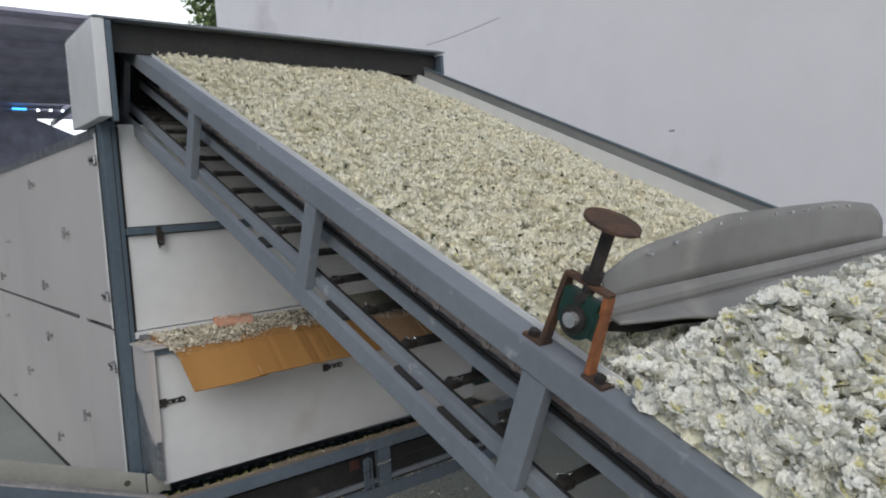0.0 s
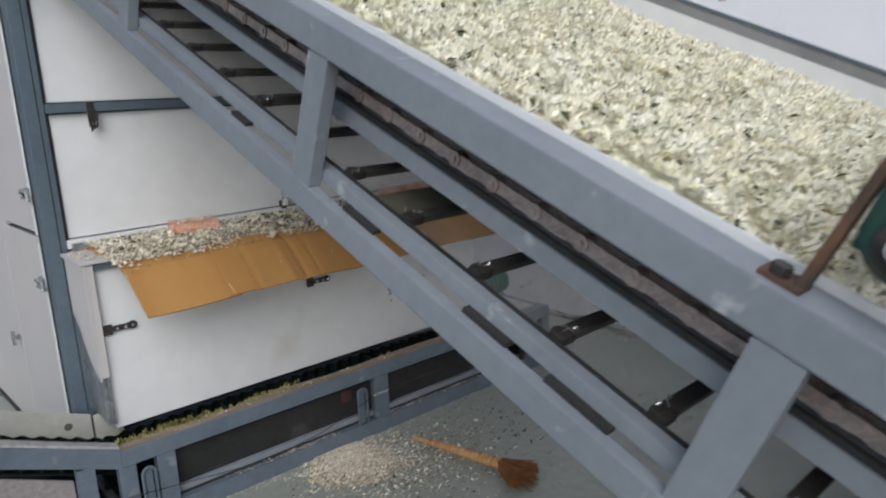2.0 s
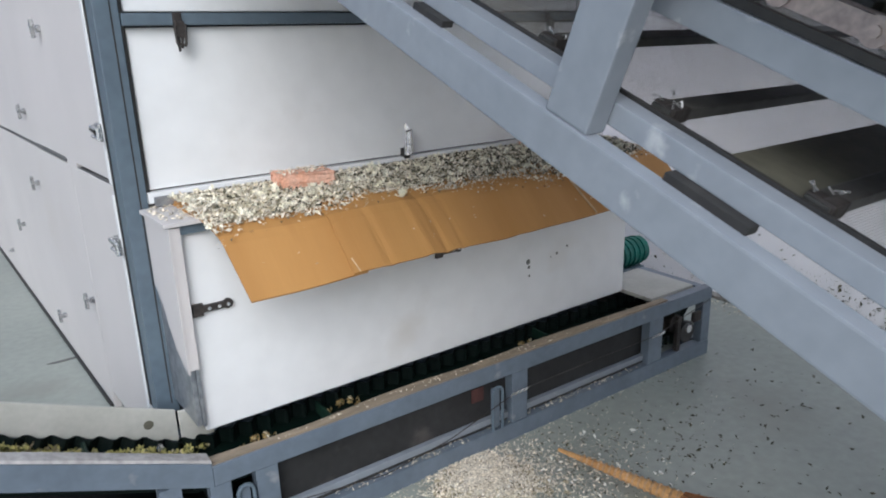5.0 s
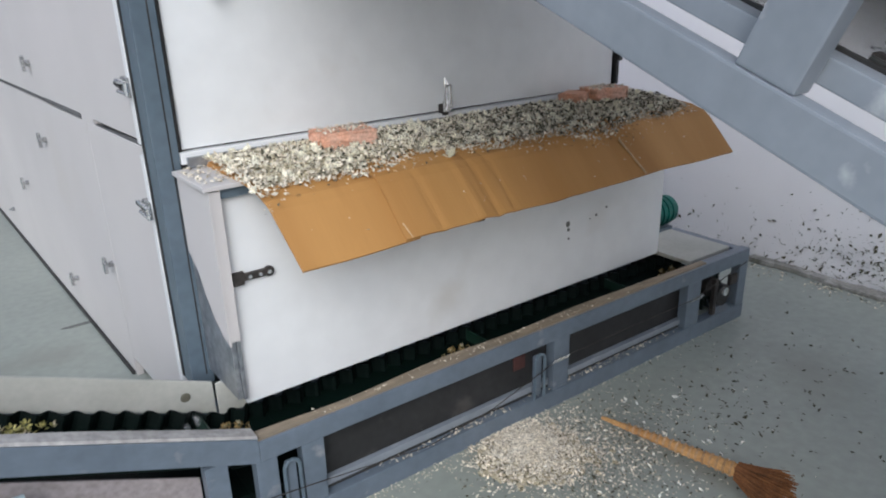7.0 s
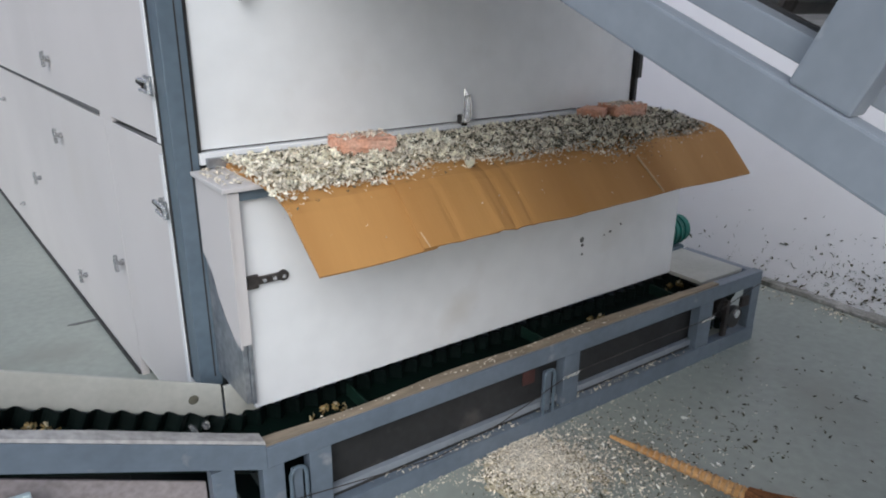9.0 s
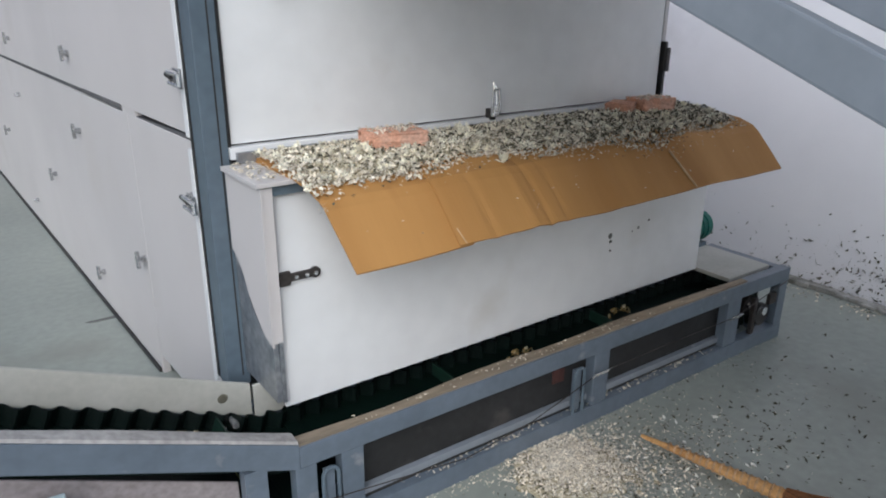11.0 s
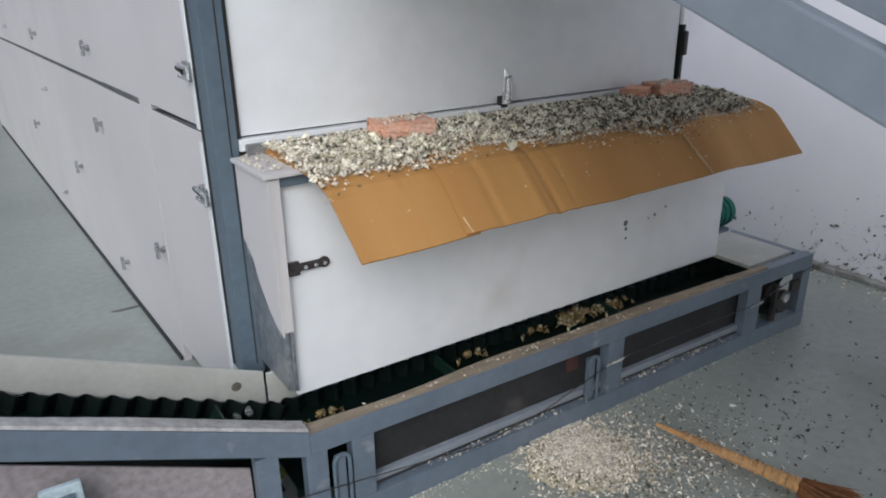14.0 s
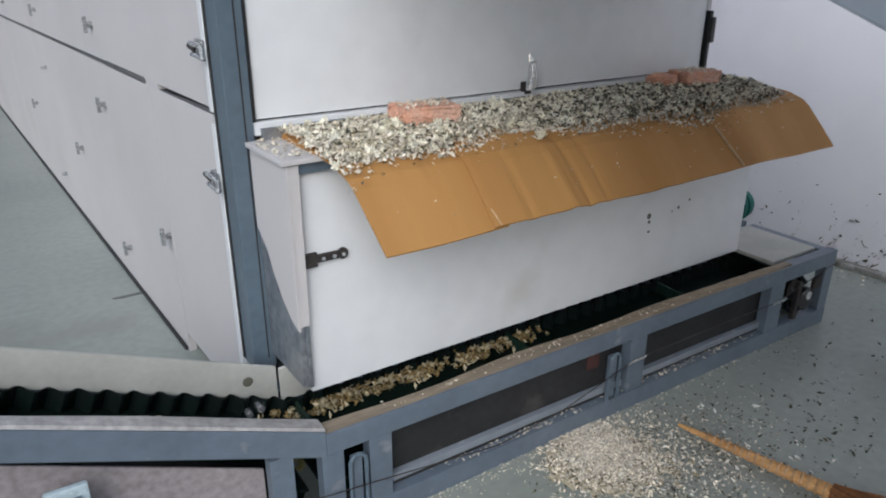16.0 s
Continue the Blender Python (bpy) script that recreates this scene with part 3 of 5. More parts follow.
W = 1.42  # across the frame
for side in (0, 1):
    a = (lambda x0, x1: (x0, x1)) if side == 0 else (lambda x0, x1: (W - x1, W - x0))
    x0, x1 = a(0.0, 0.055)
    lblock("top_rail", (x0, U0, -0.087), (x1, U1, -0.034), PAINT, 0.004)
    xa, xb = a(0.0, 0.022)
    lblock("bottom_rail", (xa, U0, -0.36), (xb, U1, -0.314), PAINT, 0.003)
    xa, xb = a(0.030, 0.055)
    lblock("inner_rail", (xa, U0, -0.3055), (xb, U1, -0.2825), PAINT, 0.002)
    xs0, xs1 = a(0.002, 0.028)
    for u in STRUTS:
        lblock("strut", (xs0, u - 0.020, -0.3135), (xs1, u + 0.037, -0.088), PAINT, 0.003)
    x0, x1 = a(0.07, 0.11)
    lblock("track_rail", (x0, U0 + 0.1, -0.207), (x1, U1 - 0.06, -0.177), PAINT, 0.002)
    x0, x1 = a(0.074, 0.083)
    lblock("wear_strip", (x0, U0 + 0.1, -0.176), (x1, U1 - 0.06, -0.168), BLACK, 0.0)
    x0, x1 = a(0.0555, 0.0605)
    lblock("wear_strip", (x0, U0 + 0.1, -0.302), (x1, U1 - 0.06, -0.2795), BLACK, 0.0)
    x0, x1 = a(0.056, 0.060)
    lblock("skirt", (x0, U0 + 0.05, -0.10), (x1, U1, -0.024), WHITE, 0.0, None, "white lining strip")
# packing pieces in the slit between the two lower bars
for u0, u1 in ((0.574, 0.662), (1.004, 1.066), (0.09, 0.196), (0.267, 0.356), (-0.36, -0.25)):
    lblock("packing_piece", (0.018, u0, -0.3138), (0.034, u1, -0.3060), BLACK, 0.0)
lblock("inner_guard", (0.130, U0 + 0.1, -0.165), (0.133, U1 - 0.06, -0.121), mat("grimy_olive_guard", (0.17, 0.16, 0.125), (0.10, 0.095, 0.075), 0.5, scale=7, fine=50, bump=0.08), 0.0, None, "dark grimy inner guard strip")
# bed plate on which the flowers ride
lblock("bed_plate", (0.062, U0 + 0.05, -0.120), (W - 0.062, U1 - 0.03, -0.105), SLAT, 0.0)
lblock("far_guard", (W - 0.02, -0.2, -0.10), (W - 0.012, U1, 0.004), SHEET, 0.0, None, "pale sheet guard along the far side")
lblock("far_lip", (W - 0.024, -0.2, 0.004), (W - 0.008, U1, 0.012), PAINT_DARK, 0.0)


def chain_link():
    bm = bmesh.new()
    for dx in (0.0, 0.018):
        cuboid(bm, (dx, -0.045, -0.0095), (dx + 0.004, 0.045, 0.0095), 0.0)
    for du in (-0.042, 0.042):
        rod(bm, (-0.003, du, 0), (0.024, du, 0), 0.0122, 0.0122, 12)
        rod(bm, (-0.006, du, 0), (-0.003, du, 0), 0.005, 0.005, 8)
    return bm


first = part("chain_link", chain_link(), CHAIN, feed, "", local=True)
first.matrix_basis = pose(0.09, U0 + 0.2, -0.155)
count = int((U1 - U0 - 0.4) / 0.084)
for k in range(1, count):
    c = first.copy()
    scene.collection.objects.link(c)
    c.matrix_basis = pose(0.09, U0 + 0.2 + 0.084 * k, -0.155)


OLIVE = mat("oily_olive_plate", (0.11, 0.105, 0.075), (0.08, 0.076, 0.055), 0.45, scale=7, fine=50, bump=0.05)


def flight(u):
    """Cross slat of the returning strand, tied to its chain with twisted wire."""
    f = part("flight", block((0.064, -0.0115, -0.006), (W - 0.064, 0.0115, 0.006), 0.002), SLAT, feed, "black oily cross slat", local=True)
    SPACE[f] = SPACE[feed]
    f.matrix_basis = pose(0, u, -0.283)
    me_bm = bmesh.new()
    cuboid(me_bm, (0.066, -0.015, -0.006), (0.092, -0.001, 0.009), 0.003)
    cuboid(me_bm, (0.068, -0.001, -0.006), (0.084, 0.013, 0.008), 0.003)
    part("clip", me_bm, DARKMETAL, f, "", local=True)
    bm = bmesh.new()
    for k in range(4):
        q = RNG.uniform(-1, 1, 6)
        p0 = Vector((0.078 + 0.014 * q[0], 0.016 * q[1], 0.011))
        p1 = p0 + Vector((0.010 * q[2], 0.012 * q[3], 0.004))
        rod(bm, p0, p1, 0.0009, 0.0009, 6)
        rod(bm, p1, p1 + Vector((0.008 * q[4], 0.008 * q[5], -0.004)), 0.0009, 0.0008, 6)
    part("wire_tie", bm, STEEL, f, "twisted pale wire", local=True)


for k in range(25):
    if k % 8 == 4:
        lblock("flight_plate", (0.064, -1.5 + 0.164 * k + 0.101, -0.288), (W - 0.064, -1.5 + 0.164 * k + 0.173, -0.284), OLIVE, 0.0, None, "wide oily olive plate between slats")
    flight(-1.5 + 0.164 * k + 0.088)
# fine wire net under the returning slats, added to darken the view between them
net_v, net_f = [], []
NET, HALF = 0.0027, 0.00022
for along in (0, 1):
    span = (W - 0.13) if along == 0 else (U1 - U0 - 0.3)
    for k in range(int(span / NET)):
        c = k * NET
        b = len(net_v)
        for end in (0, 1):
            for da, dz in ((-HALF, 0), (0, -HALF), (HALF, 0), (0, HALF)):
                if along == 0:
                    net_v.append((0.065 + c + da, (U1 - 0.1) if end else (U0 + 0.2), -0.2915 + dz))
                else:
                    net_v.append(((W - 0.065) if end else 0.065, U0 + 0.2 + c + da, -0.2907 + dz))
        net_f += [(b + j, b + (j + 1) % 4, b + 4 + (j + 1) % 4, b + 4 + j) for j in range(4)]
NETWIRE = mat("oily_net_wire", (0.17, 0.165, 0.15), (0.13, 0.126, 0.112), 0.45, scale=6, fine=60, bump=0.0)
net = new("net_belt", from_arrays("net_belt", net_v, net_f, [NETWIRE]))
net.parent = feed
tagged(net, "fine oily wire net, added to dim the gaps between the returning slats", "", "", "stuff")
# carrying slats just under the bed
slat = part("carrying_slat", block((0.11, -0.02, -0.008), (W - 0.11, 0.02, 0.008), 0.002), SLAT, feed, "", local=True)
slat.matrix_basis = pose(0, -1.5, -0.148)
for k in range(1, 24):
    c = slat.copy()
    scene.collection.objects.link(c)
    c.matrix_basis = pose(0, -1.5 + 0.164 * k, -0.148)
# legs under the low end
for x in (1.16, 2.52):
    part("leg", block((x, -0.30, 0), (x + 0.05, -0.25, 0.19)), PAINT, feed)

# levelling roller with its bearing block and hand screw
roller = thing("levelling_roller", pose(1.172, 1.037, 1.138, SLOPE, 0, 0), "rubber-bladed levelling roller in a rusty yoke with a hand screw", "roller")


def rpart(name, bm, material, label="", parent=None):
    return part(name, bm, material, parent or roller, label, local=True)


def bar(a, b, x0, x1, thick):
    """Flat bar in the yoke's plane from a to b (both y, z)."""
    d = Vector((0, b[0] - a[0], b[1] - a[1]))
    n = Vector((0, -d.z, d.y)).normalized() * thick / 2
    bm = bmesh.new()
    vs = []
    for p in (a, b):
        for x in (x0, x1):
            for s in (-1, 1):
                vs.append(bm.verts.new(Vector((x, p[0], p[1])) + n * s))
    bmesh.ops.convex_hull(bm, input=vs)
    return bm


yoke = rpart("yoke", block((-0.008, -0.052, 0.058), (0.012, 0.040, 0.065), 0.002), RUST, "rusty flat-bar yoke")
rpart("yoke_leg", bar((0.047, -0.078), (0.036, 0.058), -0.008, 0.012, 0.009), RUST, "", yoke)
rpart("yoke_leg", bar((-0.056, -0.078), (-0.048, 0.058), -0.008, 0.012, 0.009), ORANGE, "orange-rusted leg", yoke)
rpart("yoke_foot", block((-0.014, 0.042, -0.080), (0.018, 0.085, -0.073), 0.002), RUST, "", yoke)
rpart("yoke_foot", block((-0.014, -0.096, -0.080), (0.018, -0.051, -0.073), 0.002), RUST, "", yoke)
for u in (0.068, -0.080):
    rpart("foot_bolt", rod(bmesh.new(), (-0.004, u, -0.074), (-0.004, u, -0.062), 0.010, 0.010, 6), DARKMETAL, "", yoke)
bm = block((-0.012, -0.043, -0.004), (0.010, 0.030, 0.044), 0.006)
rod(bm, (-0.014, -0.010, 0.004), (0.012, -0.010, 0.004), 0.035, 0.035, 20)
for u in (-0.042, 0.022):
    cuboid(bm, (-0.010, u - 0.006, -0.018), (0.008, u + 0.006, 0.030), 0.003)
blockp = rpart("bearing_block", bm, GREEN, "green cast bearing block")
bm = rod(bmesh.new(), (-0.020, -0.010, 0.004), (-0.010, -0.010, 0.004), 0.0235, 0.022, 20)
rpart("bearing_ring", bm, DARKMETAL, "", blockp)
bm = rod(bmesh.new(), (-0.030, -0.010, 0.004), (-0.012, -0.010, 0.004), 0.0125, 0.013, 18)
rpart("shaft_end", bm, CHROME, "bright shaft end", blockp)
bm = rod(bmesh.new(), (-0.017, -0.008, 0.038), (-0.006, -0.008, 0.038), 0.009, 0.011, 12)
rpart("grease_plug", bm, DARKMETAL, "", blockp)
bm = rod(bmesh.new(), (0.002, -0.008, 0.048), (0.002, -0.013, 0.168), 0.0105, 0.0105, 12)
rod(bm, (0.002, -0.008, 0.070), (0.002, -0.009, 0.085), 0.018, 0.018, 6)
screw = rpart("hand_screw", bm, DARKMETAL, "dark threaded screw")
bm = rod(bmesh.new(), (0.002, -0.013, 0.166), (0.002, -0.0135, 0.171), 0.045, 0.045, 28)
rpart("hand_disc", bm, RUST, "worn iron hand disc", screw)
bm = rod(bmesh.new(), (0.014, 0, 0), (1.33, 0, 0), 0.022, 0.022, 14)
rpart("shaft", bm, SHEET, "sheet-covered shaft")


def blade(angle, reach, rivets, material=SHEET):
    """Rubber blade along the roller with cut-off corners, riveted near its edge."""
    a = math.radians(angle)
    out, across = Vector((0, math.cos(a), math.sin(a))), Vector((0, -math.sin(a), math.cos(a)))
    bm = bmesh.new()
    outline = [(0.07, 0.018), (0.07, reach * 0.42), (0.17, reach * 0.66), (0.46, reach), (1.02, reach), (1.20, reach * 0.85), (1.27, reach * 0.5), (1.27, 0.018)]
    n = 26
    rings = []
    for i in range(n + 1):
        x = 0.07 + 1.20 * i / n
        top = np.interp(x, [p[0] for p in outline[1:7]], [p[1] for p in outline[1:7]])
        row = []
        for j in range(5):
            r = 0.018 + (top - 0.018) * j / 4
            wob = 0.006 * math.sin(9 * x + angle) * j / 4 + 0.0035 * math.sin(23 * x) * j / 4
            row.append(bm.verts.new(Vector((x, 0, 0)) + out * r + across * wob))
        rings.append(row)
    for i in range(n):
        for j in range(4):
            bm.faces.new((rings[i][j], rings[i + 1][j], rings[i + 1][j + 1], rings[i][j + 1]))
    geo = bmesh.ops.extrude_face_region(bm, geom=list(bm.faces))
    bmesh.ops.translate(bm, vec=across * 0.006, verts=[g for g in geo["geom"] if isinstance(g, bmesh.types.BMVert)])
    bmesh.ops.recalc_face_normals(bm, faces=bm.faces)
    b = rpart("blade", bm, material, "grey rubber blade, dusted with pollen" if material == SHEET else "black blade standing for the shadow and dark underside")
    smooth(b)
    if rivets:
        for i in range(14):
            x = 0.20 + 1.0 * i / 13
            top = np.interp(x, [p[0] for p in outline[1:7]], [p[1] for p in outline[1:7]]) - 0.012
            p = Vector((x, 0, 0)) + out * top
            rpart("rivet", rod(bmesh.new(), p - across * 0.006, p + across * 0.012, 0.0035, 0.0035, 6), CHROME, "", b)


blade(66, 0.135, True)
blade(186, 0.095, False)
# Black blade added for the shadow and dark underside below the roller.
blade(262, 0.088, False, BLACK)

# ---- flowers on the feed conveyor ----
BED = pose(1.15, 1.109, 1.120, SLOPE, 0, 0)


def bed_height(x, u):
    """Top of the flower layer, in the conveyor's space."""
    h = -0.030 - 0.022 * np.clip((x - 0.5) / 0.8, 0, 1)
    h = h + 0.006 * np.sin(7 * x + 3 * u) + 0.005 * np.sin(11 * u - 4 * x) - 0.030 * np.exp(-((u + 0.02) / 0.09) ** 2)
    heap = np.clip(0.030 + 0.50 * (x - 0.10), -0.02, 0.135) + 0.012 * np.sin(17 * x) * np.cos(13 * u)
    heap = np.minimum(heap, -0.030 + 1.1 * (x - 0.02))
    h = np.where(x < 0.07, -0.06, h) - 0.030 * np.clip((x - 1.15) / 0.2, 0, 1)
    k = np.clip((-0.10 - u) / 0.16, 0, 1)
    k = k * k * (3 - 2 * k)
    return h * (1 - k) + heap * k


def grid_sheet(name, x0, x1, u0, u1, nx, nu, fn, m, material, label, category, parent=None):
    xs, us = np.linspace(x0, x1, nx), np.linspace(u0, u1, nu)
    X, U = np.meshgrid(xs, us)
    Z = fn(X, U)
    v = np.stack([X, U, Z], -1).reshape(-1, 3).tolist()
    f = [(j * nx + i, j * nx + i + 1, (j + 1) * nx + i + 1, (j + 1) * nx + i) for j in range(nu - 1) for i in range(nx - 1)]
    ob = new(name, from_arrays(name, v, f, [material]))
    smooth(ob)
    ob.matrix_basis = m
    return tagged(ob, label, category, "", "stuff")


grid_sheet("flower_layer", 0.02, W - 0.026, U0 + 0.08, U1 - 0.05, 60, 150, lambda x, u: bed_height(x, u) - np.where(u < -0.1, 0.017, 0.011) + 0.004 * np.sin(61 * x + 20 * np.sin(9 * u)) * np.sin(57 * u + 9 * np.sin(7 * x)), BED, UNDER,
           "packed lower layer of cream flowers on the conveyor bed", "flowers")


def bed_places(n, u0, u1, lift):
    x, u = RNG.uniform(0.066 if u1 > 0 else 0.03, W - 0.03, n), RNG.uniform(u0, u1, n)
    return np.stack([x, u, bed_height(x, u) + RNG.uniform(-0.006, lift, n)], 1)


FL = [flower(8, 0.35, RNG), flower(9, 0.8, RNG, False), flower(7, 0.5, RNG, False)]
FH = [flower(10, 0.3, RNG, True, 6, 1), flower(10, 0.45, RNG, False, 9), flower(11, 0.3, RNG, False, 7)]
sets = [strew(q, p, RNG.uniform(0.0095, 0.0155, len(p)), 0.55, RNG) for q in FL for p in (bed_places(6800, -0.12, U1 - 0.06, 0.006),)]
p = bed_places(2600, -0.12, U1 - 0.06, 0.012)
sets.append(strew(chip(2, RNG), p, RNG.uniform(0.005, 0.012, len(p)), 1.2, RNG))
stuff("flower_bed", sets, [PETAL_CREAM, YELLOW, LEAF], "wilted cream flower heads spread over the conveyor", "flowers", m=BED)
sets = [strew(q, p, RNG.uniform(0.0125, 0.0195, len(p)), 0.95, RNG) for q in FH for p in (np.concatenate([bed_places(2500 if q[2][-1] == 0 else 1900, -0.80, -0.10, 0.016), bed_places(2400 if q[2][-1] == 0 else 900, U0 + 0.1, -0.80, 0.018)]),)]
p = np.stack([RNG.uniform(0.03, 0.13, 1300), RNG.uniform(-1.6, -0.2, 1300), np.zeros(1300)], 1)
p[:, 2] = bed_height(p[:, 0], p[:, 1]) + RNG.uniform(-0.012, 0.012, 1300)
sets.append(strew(FH[1], p, RNG.uniform(0.012, 0.018, 1300), 1.2, RNG))
p = bed_places(700, -0.85, -0.10, 0.014)
sets.append(strew(chip(2, RNG), p, RNG.uniform(0.006, 0.013, len(p)), 1.2, RNG))
stuff("flower_heap", sets, [PETAL, YELLOW, LEAF], "heap of fresh white flowers with yellow centres", "flowers", m=BED)

# ---- discharge belt: level under the chute, then climbing away ----
RISE = 0.41
BEND = 1.05
belt = thing("discharge_conveyor", pose(1.05, 3.09, 0), "low grey steel conveyor with a green corrugated-sidewall belt", "conveyor")


def climb(x):
    return RISE * max(BEND - x, 0)


def sloped(x0, x1, y0, y1, z0, z1):
    """A bar that follows the climb from x0 (up) to x1."""
    bm = block((x0, y0, z0), (x1, y1, z1), 0.003)
    for v in bm.verts:
        v.co.z += RISE * (BEND - v.co.x)
    return bm


XL = -0.25
for y0, y1 in ((2.93, 2.968), (3.262, 3.30)):
    part("top_rail", block((BEND, y0, 0.229 if y0 < 3 else 0.15), (2.975, y1, 0.281 if y0 < 3 else 0.202), 0.003), PAINT_LOW, belt)
    part("bottom_rail", block((BEND, y0, 0.0), (2.975, y1, 0.058), 0.003), PAINT_LOW, belt)
    part("top_rail", sloped(XL, BEND, y0, y1, 0.225, 0.289) if y0 < 3 else sloped(XL, BEND, y0, y1, 0.15, 0.205), PAINT_LOW, belt)
    part("bottom_rail", sloped(XL, BEND - 0.02, y0, y1, 0.0, 0.075), PAINT_LOW, belt)
    for x0, x1 in ((1.038, 1.088), (1.149, 1.205), (1.965, 2.028), (2.612, 2.688), (2.925, 2.975)):
        part("upright", block((x0, y0 + 0.002, 0.059), (x1, y1 - 0.002, 0.228 if y0 < 3 else 0.149), 0.002), PAINT_LOW, belt)
    for x in (0.928, 0.30, -0.2):
        bm = block((x, y0 + 0.002, 0.076 + climb(x + 0.024)), (x + 0.048, y1 - 0.002, (0.224 if y0 < 3 else 0.149) + climb(x + 0.024)), 0.0)
        part("upright", bm, PAINT_LOW, belt)
for k in range(16):
    x = 0.90 - 0.058 * k
    bm = sloped(x, x + 0.020, 2.9285, 2.9305, 0.048, 0.053)
    part("slot", bm, BLACK, belt, "small dark slot in the rail")
# end member and the worn board that closes the right end
part("end_rail", block((2.94, 2.969, 0.212), (2.975, 3.261, 0.276), 0.003), PAINT_LOW, belt)
part("end_rail", block((2.94, 2.969, 0.0), (2.975, 3.261, 0.058), 0.003), PAINT_LOW, belt)
part("end_board", block((2.69, 2.99, 0.264), (2.937, 3.258, 0.279), 0.004), CREAM, belt, "pale worn board over the tail drum")
# thin board along the front rail, its top edge uneven and worn
bm = bmesh.new()
n = 40
rows = []
for i in range(n + 1):
    x = 1.03 + 1.68 * i / n
    w = 0.002 + 0.009 * math.sin(2.2 * x + 0.4) ** 2 + 0.003 * math.sin(13 * x)
    rows.append([bm.verts.new(p) for p in ((x, 2.936, 0.2795), (x, 2.936, 0.287), (x, 2.962 + w, 0.288 + 0.003 * math.sin(9 * x)), (x, 2.962 + w, 0.2795))])
for a, b in zip(rows, rows[1:]):
    for j in range(4):
        bm.faces.new((a[j], b[j], b[(j + 1) % 4], a[(j + 1) % 4]))
bmesh.ops.recalc_face_normals(bm, faces=bm.faces)
part("edge_board", bm, WOOD, belt, "worn thin board strewn with crumbs")
# canvas lip along the climbing front rail
bm = bmesh.new()
rows = []
for i in range(31):
    x = XL + (BEND - XL) * i / 30
    z = 0.290 + RISE * (BEND - x)
    w = 0.012 + 0.006 * math.sin(6 * x + 1)
    rows.append([bm.verts.new(p) for p in ((x, 2.932, z), (x, 2.936, z + 0.006), (x, 2.956 + w, z + 0.009 + 0.003 * math.sin(11 * x)), (x, 2.956 + w, z))])
for a, b in zip(rows, rows[1:]):
    for j in range(4):
        bm.faces.new((a[j], b[j], b[(j + 1) % 4], a[(j + 1) % 4]))
bmesh.ops.recalc_face_normals(bm, faces=bm.faces)
part("canvas_lip", bm, mat("dusty_canvas", (0.42, 0.405, 0.39), (0.34, 0.325, 0.31), 0.8, scale=7, fine=60, bump=0.1, dirt=(0.2, 0.18, 0.16), dirt_scale=9, dirt_amount=0.15), belt, "dusty pinkish canvas edge strip")
# apron boards along the back of the belt
bm = sloped(XL, 1.04, 3.190, 3.198, 0.222, 0.312)
part("back_apron", bm, CREAM, belt, "cream canvas skirt, stained")
bm = block((1.045, 3.184, 0.222), (1.13, 3.192, 0.312), 0.002)
part("back_apron", bm, CREAM, belt, "cream canvas skirt, stained")
bm = rod(bmesh.new(), (0.972, 3.1905, 0.298), (0.972, 3.1885, 0.298), 0.014, 0.009, 9)
part("stain", bm, mat("olive_stain", (0.15, 0.14, 0.10), (0.10, 0.095, 0.07), 0.9), belt, "brown stain on the canvas")
# inner sheets behind the front openings, coloured for the shade there, with a pale angle below
part("inner_sheet", block((1.208, 2.972, 0.03), (2.628, 2.978, 0.205)), PANEL_DARK, belt, "stained inner sheet, darkened for the shade inside the frame")
part("inner_angle", block((1.21, 2.953, 0.070), (2.625, 2.971, 0.090), 0.002), PAINT, belt)
# Black strip painted in as the shadow under the angle.
part("shadow_seal", block((1.21, 2.957, 0.0585), (2.625, 2.970, 0.0695)), BLACK, belt)
bm = sloped(XL, 0.925, 2.971, 2.977, 0.075, 0.172)
for v in bm.verts:
    if v.co.z - RISE * (BEND - v.co.x) > 0.12:
        v.co.z += 0.055 * np.clip((0.925 - v.co.x) / 0.7, 0, 1)
part("inner_sheet", bm, mat("dusty_pink_sheet", (0.30, 0.265, 0.265), (0.24, 0.21, 0.215), 0.5), belt, "dusty pinkish inner sheet")
# drums and their take-up slots
tail = part("tail_drum", rod(bmesh.new(), (2.84, 2.985, 0.141), (2.84, 3.18, 0.141), 0.0385, 0.0385, 24), DARKMETAL, belt, "dark tail drum")
part("shaft", rod(bmesh.new(), (2.84, 2.925, 0.141), (2.84, 3.30, 0.141), 0.016, 0.016, 14), CHROME, tail)
part("take_up", block((2.78, 2.934, 0.06), (2.80, 2.95, 0.20), 0.003), DARKMETAL, belt)
part("take_up", rod(bmesh.new(), (2.84, 2.934, 0.125), (2.84, 2.952, 0.125), 0.042, 0.042, 16), BLACK, belt, "black bearing housing")
part("take_up", block((2.88, 2.936, 0.15), (2.94, 2.95, 0.19), 0.005), DARKMETAL, belt)
# Black sheet standing for the dark interior behind the end opening.
part("end_sheet", block((2.628, 3.19, 0.03), (2.938, 3.196, 0.25)), BLACK, belt)
